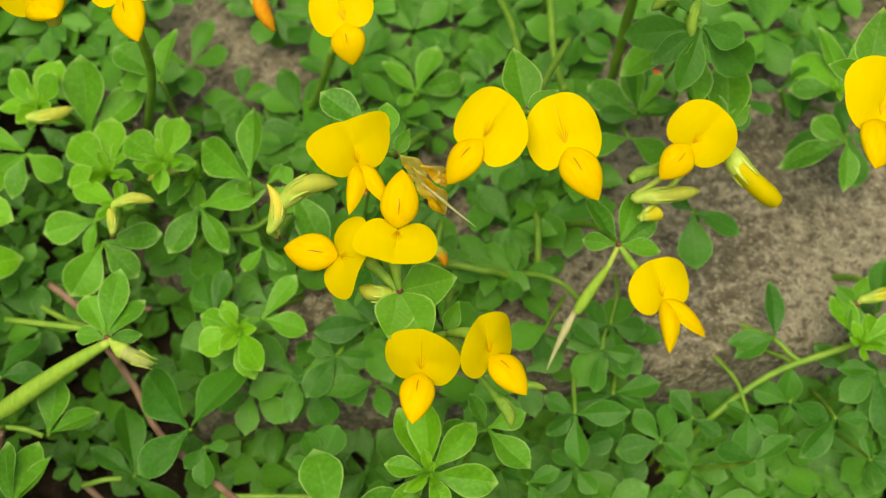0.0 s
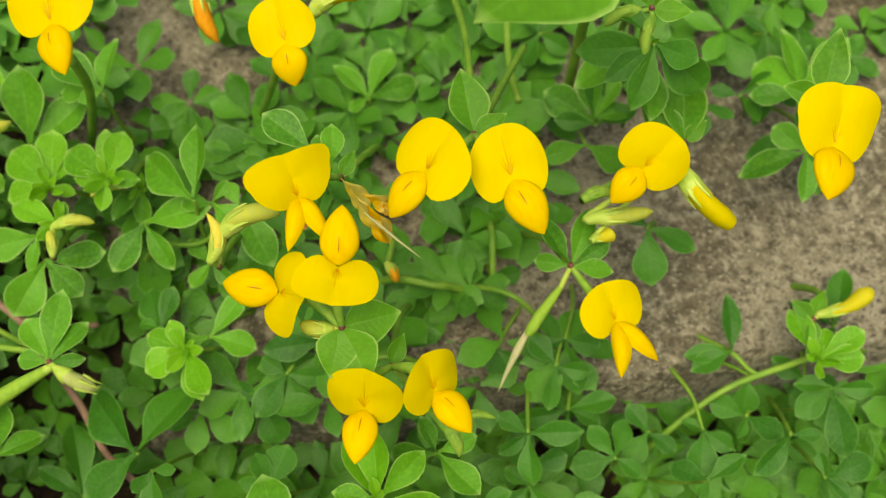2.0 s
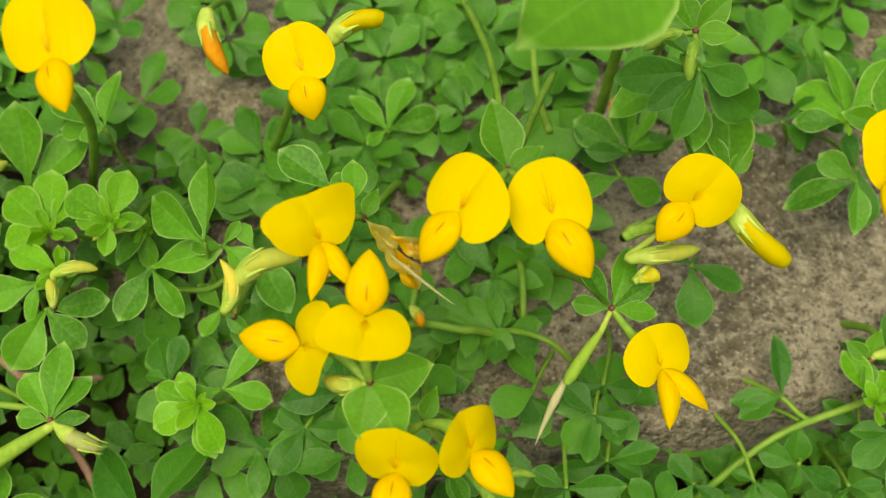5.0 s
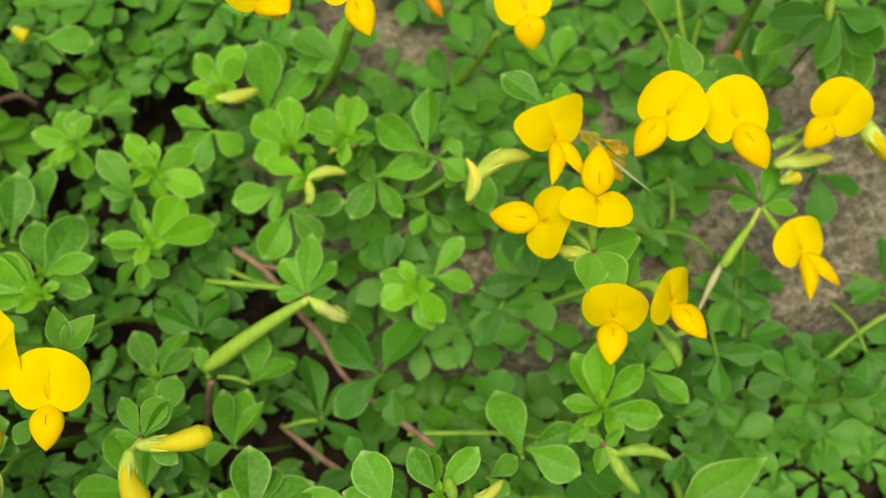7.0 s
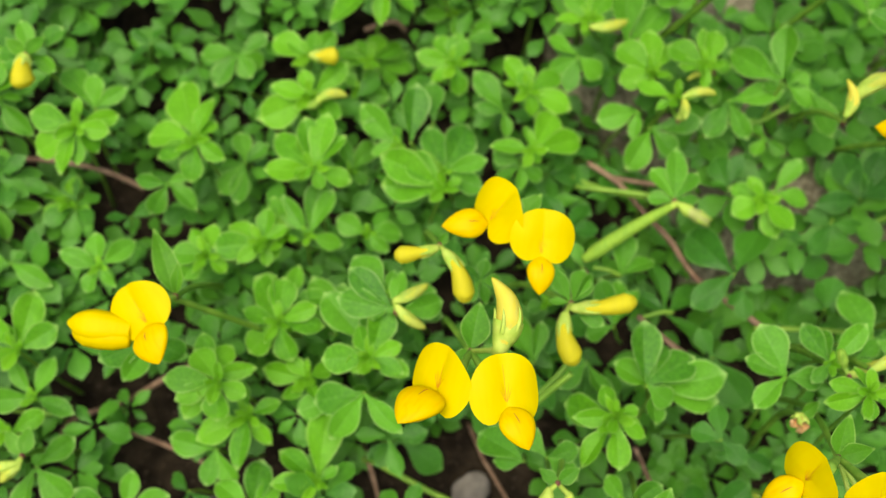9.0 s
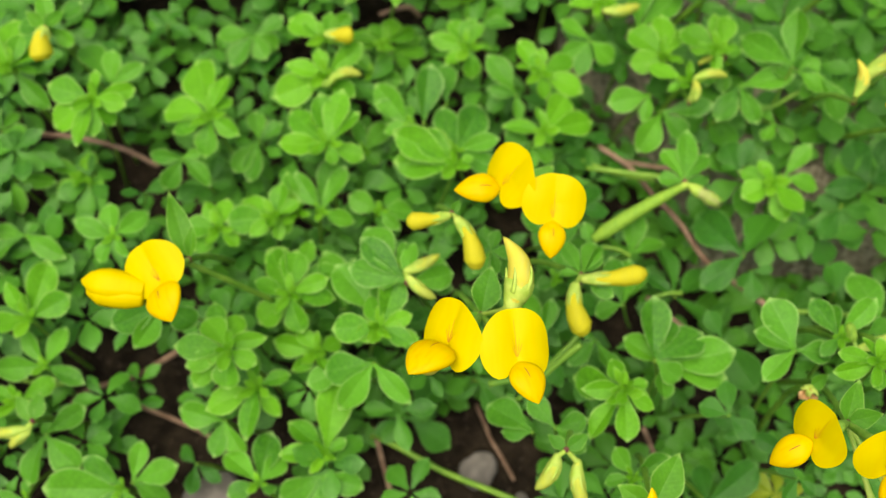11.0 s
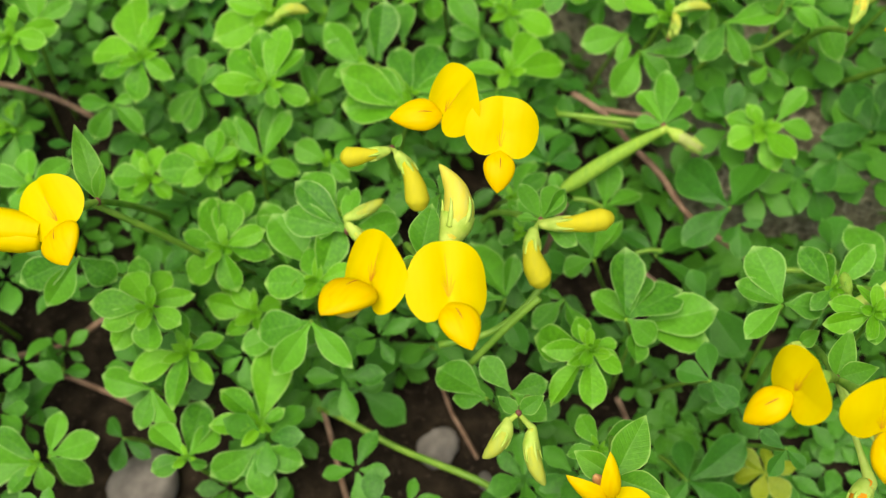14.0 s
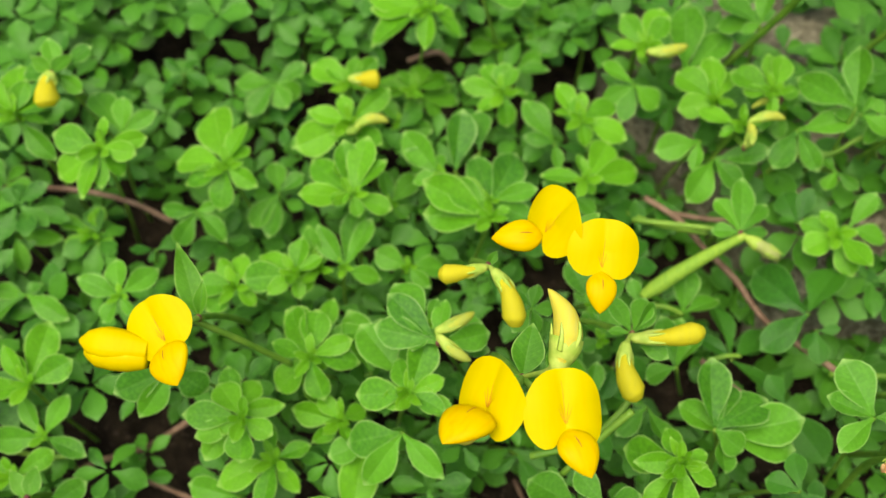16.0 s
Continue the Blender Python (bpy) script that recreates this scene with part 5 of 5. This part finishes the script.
leaf(-13.4, 40.2, 24.0, 'n', (-4.1, 5.0, 1.7), (3.3, 6.9, 2.1), (6.9, 2.2, 0.5), (-2.8, -1.9, -0.5))
leaf(34.5, 37.4, 24.0, 'd', (-2.1, 2.9, 0.6), (4.4, -2.4, -0.1), (-0.3, -4.2, -1.3))
leaf(-35.2, 15.1, 24.0, 'n', (-2.9, 2.9, 1.0), (2.9, -2.9, -1.0), (-2.1, -3.6, -0.6))
leaf(-44.3, 24.9, 28.0, 'n', (-4.9, 2.0, 1.3), (3.5, 3.0, 0.3), (0.0, -5.0, -1.4), (-3.5, -3.7, -0.5))
leaf(-38.7, -47.7, 12.0, 'w', (-3.5, 3.0, 0.0), (4.2, 1.2, 0.8), (-1.3, -4.2, -0.8), (2.7, -3.4, -0.2), (0.6, 3.6, 0.7), (-4.4, -1.0, -0.7))
leaf(-5.6, -32.5, 12.0, 'w', (-2.9, 2.0, -0.2), (1.8, -2.2, 0.0), (1.7, 2.0, 0.5))
leaf(-50.2, -49.7, 14.0, 'd', (-0.6, 6.1, 0.9), (8.0, 5.6, 1.7), (7.1, -3.9, 0.1), (-2.3, -3.0, -0.7))
leaf(-43.2, -38.6, 16.0, 'd', (-4.7, 2.8, -0.1), (-0.3, 4.4, 0.8), (-3.5, -0.8, -0.6), (4.2, -2.7, 0.0))
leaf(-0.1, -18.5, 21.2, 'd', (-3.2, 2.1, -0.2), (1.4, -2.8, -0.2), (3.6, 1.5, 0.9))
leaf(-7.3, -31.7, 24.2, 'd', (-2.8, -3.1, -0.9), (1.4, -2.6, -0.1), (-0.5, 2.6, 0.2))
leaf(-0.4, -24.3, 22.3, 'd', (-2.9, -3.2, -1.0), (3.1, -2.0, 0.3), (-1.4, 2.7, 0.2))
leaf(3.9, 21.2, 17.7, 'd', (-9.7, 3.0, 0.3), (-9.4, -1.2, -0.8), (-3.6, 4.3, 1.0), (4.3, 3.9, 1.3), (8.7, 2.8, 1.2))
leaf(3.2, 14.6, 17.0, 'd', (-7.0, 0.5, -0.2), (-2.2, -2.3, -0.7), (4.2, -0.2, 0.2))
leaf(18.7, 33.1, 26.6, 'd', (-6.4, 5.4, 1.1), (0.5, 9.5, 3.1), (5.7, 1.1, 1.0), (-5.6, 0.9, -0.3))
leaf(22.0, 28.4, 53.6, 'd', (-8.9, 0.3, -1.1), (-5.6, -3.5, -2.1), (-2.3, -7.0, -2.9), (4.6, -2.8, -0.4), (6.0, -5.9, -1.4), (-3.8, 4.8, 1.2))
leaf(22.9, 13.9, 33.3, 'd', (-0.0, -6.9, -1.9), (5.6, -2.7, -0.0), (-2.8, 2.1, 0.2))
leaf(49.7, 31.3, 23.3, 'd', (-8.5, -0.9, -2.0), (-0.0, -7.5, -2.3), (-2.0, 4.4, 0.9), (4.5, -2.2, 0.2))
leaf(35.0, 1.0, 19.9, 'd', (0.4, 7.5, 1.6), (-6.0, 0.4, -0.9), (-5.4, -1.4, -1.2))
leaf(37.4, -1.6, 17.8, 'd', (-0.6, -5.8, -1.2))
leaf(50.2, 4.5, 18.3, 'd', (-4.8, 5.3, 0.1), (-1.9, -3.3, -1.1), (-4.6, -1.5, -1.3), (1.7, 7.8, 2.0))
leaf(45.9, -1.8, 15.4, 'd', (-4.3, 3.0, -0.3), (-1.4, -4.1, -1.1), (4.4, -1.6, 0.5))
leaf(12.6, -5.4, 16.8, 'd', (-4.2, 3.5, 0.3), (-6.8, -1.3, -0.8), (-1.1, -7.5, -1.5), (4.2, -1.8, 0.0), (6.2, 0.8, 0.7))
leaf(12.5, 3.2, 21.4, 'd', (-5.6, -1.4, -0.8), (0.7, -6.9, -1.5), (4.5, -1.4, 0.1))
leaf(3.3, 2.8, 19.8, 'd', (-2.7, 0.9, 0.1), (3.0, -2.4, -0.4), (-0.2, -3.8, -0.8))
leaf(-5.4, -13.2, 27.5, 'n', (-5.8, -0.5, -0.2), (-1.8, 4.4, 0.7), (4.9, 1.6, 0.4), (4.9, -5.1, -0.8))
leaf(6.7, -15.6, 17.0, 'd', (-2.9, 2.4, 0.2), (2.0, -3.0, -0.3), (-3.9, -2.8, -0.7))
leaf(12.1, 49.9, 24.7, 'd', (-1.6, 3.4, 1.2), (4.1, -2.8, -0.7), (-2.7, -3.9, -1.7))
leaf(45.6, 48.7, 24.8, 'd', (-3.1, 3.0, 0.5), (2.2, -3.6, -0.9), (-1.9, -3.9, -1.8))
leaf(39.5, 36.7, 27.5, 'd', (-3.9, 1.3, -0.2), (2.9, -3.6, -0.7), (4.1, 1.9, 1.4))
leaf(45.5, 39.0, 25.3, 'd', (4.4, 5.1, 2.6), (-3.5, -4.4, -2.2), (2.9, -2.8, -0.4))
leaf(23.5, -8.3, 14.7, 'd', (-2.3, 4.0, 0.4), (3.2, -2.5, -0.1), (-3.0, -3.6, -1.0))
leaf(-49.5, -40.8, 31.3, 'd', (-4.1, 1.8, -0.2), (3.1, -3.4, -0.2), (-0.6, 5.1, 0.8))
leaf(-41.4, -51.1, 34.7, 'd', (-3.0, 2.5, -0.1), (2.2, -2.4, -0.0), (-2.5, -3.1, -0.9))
leaf(-18.6, 17.9, 49.0, 'n', (-5.5, 4.7, 1.7))
leaf(-16.7, 16.6, 48.0, 'n', (0.7, 4.4, 1.4), (-1.4, 3.7, 1.2))

# ---- creeping stems ----
runner('green', 1.5, (-44.6, 25.0, 60.0), (-46.8, 29.5, 46.0), (-51.9, 34.1, 28.0))
runner('green', 1.3, (-23.8, 34.2, 44.0), (-26.6, 36.8, 32.0), (-29.5, 39.6, 22.0))
runner('green', 1.3, (6.9, 52.9, 30.0), (6.6, 40.5, 32.0), (7.2, 31.9, 36.0))
runner('green', 1.2, (8.5, 40.5, 36.0), (4.8, 31.0, 42.0), (1.2, 19.4, 52.0))
runner('green', 1.2, (3.4, 18.4, 23.0), (3.3, 12.7, 20.0))
runner('green', 1.4, (-10.5, 11.8, 24.0), (-5.1, 10.3, 25.0), (-2.3, 10.7, 23.0))
runner('green', 1.0, (1.7, 10.9, 22.0), (6.5, 8.5, 23.0))
runner('green', 1.2, (25.3, -8.9, 14.0), (34.1, -3.5, 17.5), (43.9, -0.4, 18.5), (49.8, 1.1, 19.0))
runner('green', 0.9, (35.2, 1.3, 19.0), (37.4, -1.0, 18.5), (39.2, -2.0, 18.0))
runner('brown', 1.3, (-65.8, 12.4, 20.0), (-60.7, 8.0, 20.5), (-57.0, 2.8, 20.5), (-52.6, -2.9, 20.5), (-48.3, -10.1, 20.0), (-41.5, -16.2, 20.5), (-36.0, -20.7, 20.0))
runner('brown', 1.1, (-61.5, 9.1, 20.5), (-55.5, 7.7, 21.0), (-51.0, 8.2, 20.0))
runner('brown', 1.2, (-58.5, -15.8, 18.0), (-53.6, -20.1, 17.0), (-45.4, -26.1, 16.0))
runner('brown', 1.3, (-67.7, -10.8, 25.0), (-69.0, -12.1, 20.0), (-70.3, -13.4, 13.0))
runner('brown', 1.2, (-106.1, 39.4, 22.0), (-100.8, 39.7, 24.0), (-98.7, 39.9, 21.0))
runner('green', 1.2, (-71.0, -29.0, 38.0), (-74.1, -32.6, 36.0), (-78.7, -36.4, 36.0), (-85.4, -37.5, 34.0))
runner('green', 1.3, (-22.9, -29.9, 24.0), (-11.5, -32.3, 27.0), (-4.2, -34.0, 30.0), (3.2, -36.7, 34.0))
runner('green', 1.0, (-68.8, 10.8, 18.0), (-63.1, 7.0, 20.0), (-57.0, 3.3, 24.0))
runner('green', 1.0, (-39.8, -18.7, 20.0), (-26.0, -19.3, 20.0), (-20.2, -20.3, 20.0))
runner('green', 1.0, (-19.4, 0.1, 20.0), (-10.4, 0.2, 26.0))
runner('green', 1.0, (-42.9, 17.6, 24.0), (-36.5, 17.2, 26.0), (-30.9, 19.1, 28.0))
runner('brown', 1.2, (-103.7, -38.7, 9.0), (-102.7, -42.0, 7.0), (-100.4, -49.5, 4.0))
runner('green', 1.3, (-102.7, -39.1, 10.0), (-92.1, -44.8, 11.0), (-78.0, -51.0, 13.0))
runner('brown', 1.2, (-175.8, 12.0, 22.0), (-160.8, 10.7, 24.0), (-151.0, 9.6, 22.0), (-144.6, 8.2, 18.0))
runner('brown', 1.3, (-154.7, -32.3, 10.0), (-146.6, -27.3, 6.0), (-133.6, -23.6, 14.0))
runner('green', 1.1, (-129.9, -25.3, 50.0), (-123.8, -25.1, 42.0), (-119.3, -23.7, 32.0))
runner('brown', 1.1, (-144.7, -33.3, 7.0), (-133.9, -37.5, 7.0))
runner('green', 1.2, (-72.5, -34.0, 42.0), (-76.8, -36.7, 38.0), (-81.5, -39.6, 32.0))
runner('brown', 1.1, (-60.0, -38.1, 16.0), (-57.4, -41.0, 10.0))
runner('green', 1.1, (-68.8, 4.5, 26.0), (-55.7, 1.7, 28.0))
runner('green', 0.9, (-66.6, -10.5, 26.0), (-64.2, -10.9, 26.0), (-62.1, -11.5, 25.0))
runner('green', 0.9, (-57.9, -16.8, 20.0), (-55.0, -16.2, 20.5), (-52.9, -16.0, 20.0))
runner('brown', 0.9, (-85.3, -34.2, 3.0), (-84.4, -36.8, 3.6), (-82.8, -39.3, 3.0))
runner('green', 1.1, (-169.1, -30.8, 16.0), (-157.0, -33.3, 18.0), (-153.4, -32.5, 18.0))

# ---- loose things ----
pebble(-86.5, -42.1, 3.6, 0.6, 1)
pebble(-131.5, -50.0, 6.5, 0.55, 2)
pebble(-79.0, -47.0, 1.6, 0.7, 3)
pebble(-96.0, -49.0, 1.3, 0.7, 4)


def broad_leaf(name, base, tip, lean, wide, label):
    a, b = Vector(base) * MM, Vector(tip) * MM
    foot = Vector((a.x, a.y + 0.012, (floor_z(a.x / MM, a.y / MM + 12) - 1) * MM))
    top = new(name)
    top.location = foot
    vs, fs = tube_data([(0, 0, 0), (a - foot) * 0.6 + Vector((0, 0.003, 0.002)), a - foot], [0.0008, 0.0007, 0.0006], 7)
    mesh_ob("stem", vs, fs, STEM, top)
    shared("blade", BLADE if wide > 1 else BRACTS[2], top, along(a - foot, b - a, lean, wide))
    tagged(top, label, "leaf")


broad_leaf("broad_leaf", (15.8, 30.2, 74.0), (-1.9, 15.2, 75.6), (0.1, -0.4, 1), 0.95, "broad bright-green pointed leaf standing above the rest")
broad_leaf("broad_leaf", (-1.3, -31.9, 21.0), (10.5, -25.5, 23.0), (0.1, -0.2, 1), 0.85, "broad pale-green leaf low over the ground")


def dry_petal(x, y, z, size, rz, seed):
    vs, fs, rim, rib = leaflet_data(seed, rows=7)
    vs = [(a * size * MM * 1.6, b * size * MM, (c + 0.5 * a * a * 4) * size * MM) for a, b, c in vs]
    ob = mesh_ob("dry_petal", vs, fs, RED)
    ob.matrix_basis = pose(x * MM, y * MM, z * MM, 12, 8, rz)
    tagged(ob, "dry curled orange-red petal lying on the ground", "petal", "dry petals")


dry_petal(24.0, 44.0, rock_z(25, 46) + 0.2, 4.5, 20, 4)
dry_petal(-33.5, -15.9, floor_z(-33.5, -15.9) + 0.4, 2.6, 60, 5)
dry_petal(21.5, 46.0, rock_z(22, 47) + 0.2, 3.2, 100, 6)


# ---- the mass of small leaves underneath and beyond ----
def undergrowth():
    r = np.random.default_rng(11)
    kinds = [leaflet_data(k, (-1, -0.87, 0, 0.87, 1), 6) for k in range(7)]
    packs = [np.array(k[0]) for k in kinds]
    quads = np.array(kinds[0][1])
    allv, allf, rims, ribs, count = [], [], [], [], 0

    def bare(x, y):
        for p, q in OPEN:
            dx, dy = q[0] - p[0], q[1] - p[1]
            t = min(max(((x - p[0]) * dx + (y - p[1]) * dy) / (dx * dx + dy * dy), 0), 1)
            if (x - p[0] - t * dx) ** 2 + (y - p[1] - t * dy) ** 2 < 14:
                return 0.93
        if (x + 88) ** 2 / 250 + (y + 45) ** 2 / 75 < 1 or (x + 100) ** 2 + (y + 48) ** 2 < 60 or (x + 131) ** 2 + (y + 51) ** 2 < 110:
            return 1.0
        if x > -70 and rock_z(x, y) > 8:
            if x > 13 and y < 46:
                return 0.97
            if x < -50:
                return 0.2 if y < 36 else 0.45
            if (x < 2 and y < 14) or (x < -15 and y < 40):
                return 0.35
            if x > -34 and y < 30:
                return 0.58
            if x < -27 and 44 < y < 85:
                return 0.78
            return 0.35 if y < 80 else 0.2
        if -165 < x <= -52 and -78 < y < 28:
            return 0.45 if x < -118 and y < -36 else 0.12
        return 0.0

    step = 4.7
    for gx in np.arange(-235, 130, step):
        for gy in np.arange(-95, 165, step):
            x, y = gx + r.uniform(-3, 3), gy + r.uniform(-3, 3)
            on_rock = x > -50 and y > -20
            if r.random() < bare(x, y) + (0.1 if on_rock else 0.0):
                continue
            placed = -165 < x < 60 and -78 < y < 42
            low = floor_z(x, y)
            canopy = 22 + 9 * min(max((-x - 15) / 60, 0), 1) + 3 * noise.noise((x * 0.04, y * 0.04, 9))
            if x > -66:
                canopy = low + (9 if x > -40 else 13)
            z = max(low + r.uniform(2, 5), canopy - (r.uniform(9, 28) if placed else r.uniform(2, 14)))
            size = r.uniform(5.0, 8.6) if on_rock else r.uniform(3.4, 6.3) if placed else r.uniform(4.5, 7.0)
            turn = r.uniform(0, 6.28)
            many = int(r.integers(3, 7))
            for k in range(many):
                a = turn + k * 6.283 / many + r.uniform(-0.3, 0.3)
                tilt = r.uniform(-0.25, 0.55)
                L = size * r.uniform(0.75, 1.1)
                yv = np.array([math.cos(a) * math.cos(tilt), math.sin(a) * math.cos(tilt), math.sin(tilt)])
                up = np.array([r.uniform(-0.3, 0.3), r.uniform(-0.45, 0.1), 1.0])
                nv = up - up.dot(yv) * yv
                nv /= np.linalg.norm(nv)
                xv = np.cross(yv, nv)
                j = int(r.integers(0, 7))
                local = packs[j] * L
                pts = np.array([x, y, z]) + yv * 0.6 + local[:, :1] * xv + local[:, 1:2] * yv + local[:, 2:] * nv
                allv.append(pts * MM)
                allf.append(quads + count)
                rims.extend(kinds[j][2])
                ribs.extend(kinds[j][3])
                count += len(pts)
    verts, faces = np.concatenate(allv), np.concatenate(allf)
    ob = mesh_ob("undergrowth", verts.tolist(), [tuple(f) for f in faces.tolist()], LEAF_MASS, attrs={"rim": rims, "rib": ribs})
    tagged(ob, "dense mat of small green trefoil leaves over soil", "foliage", kind="stuff")


undergrowth()
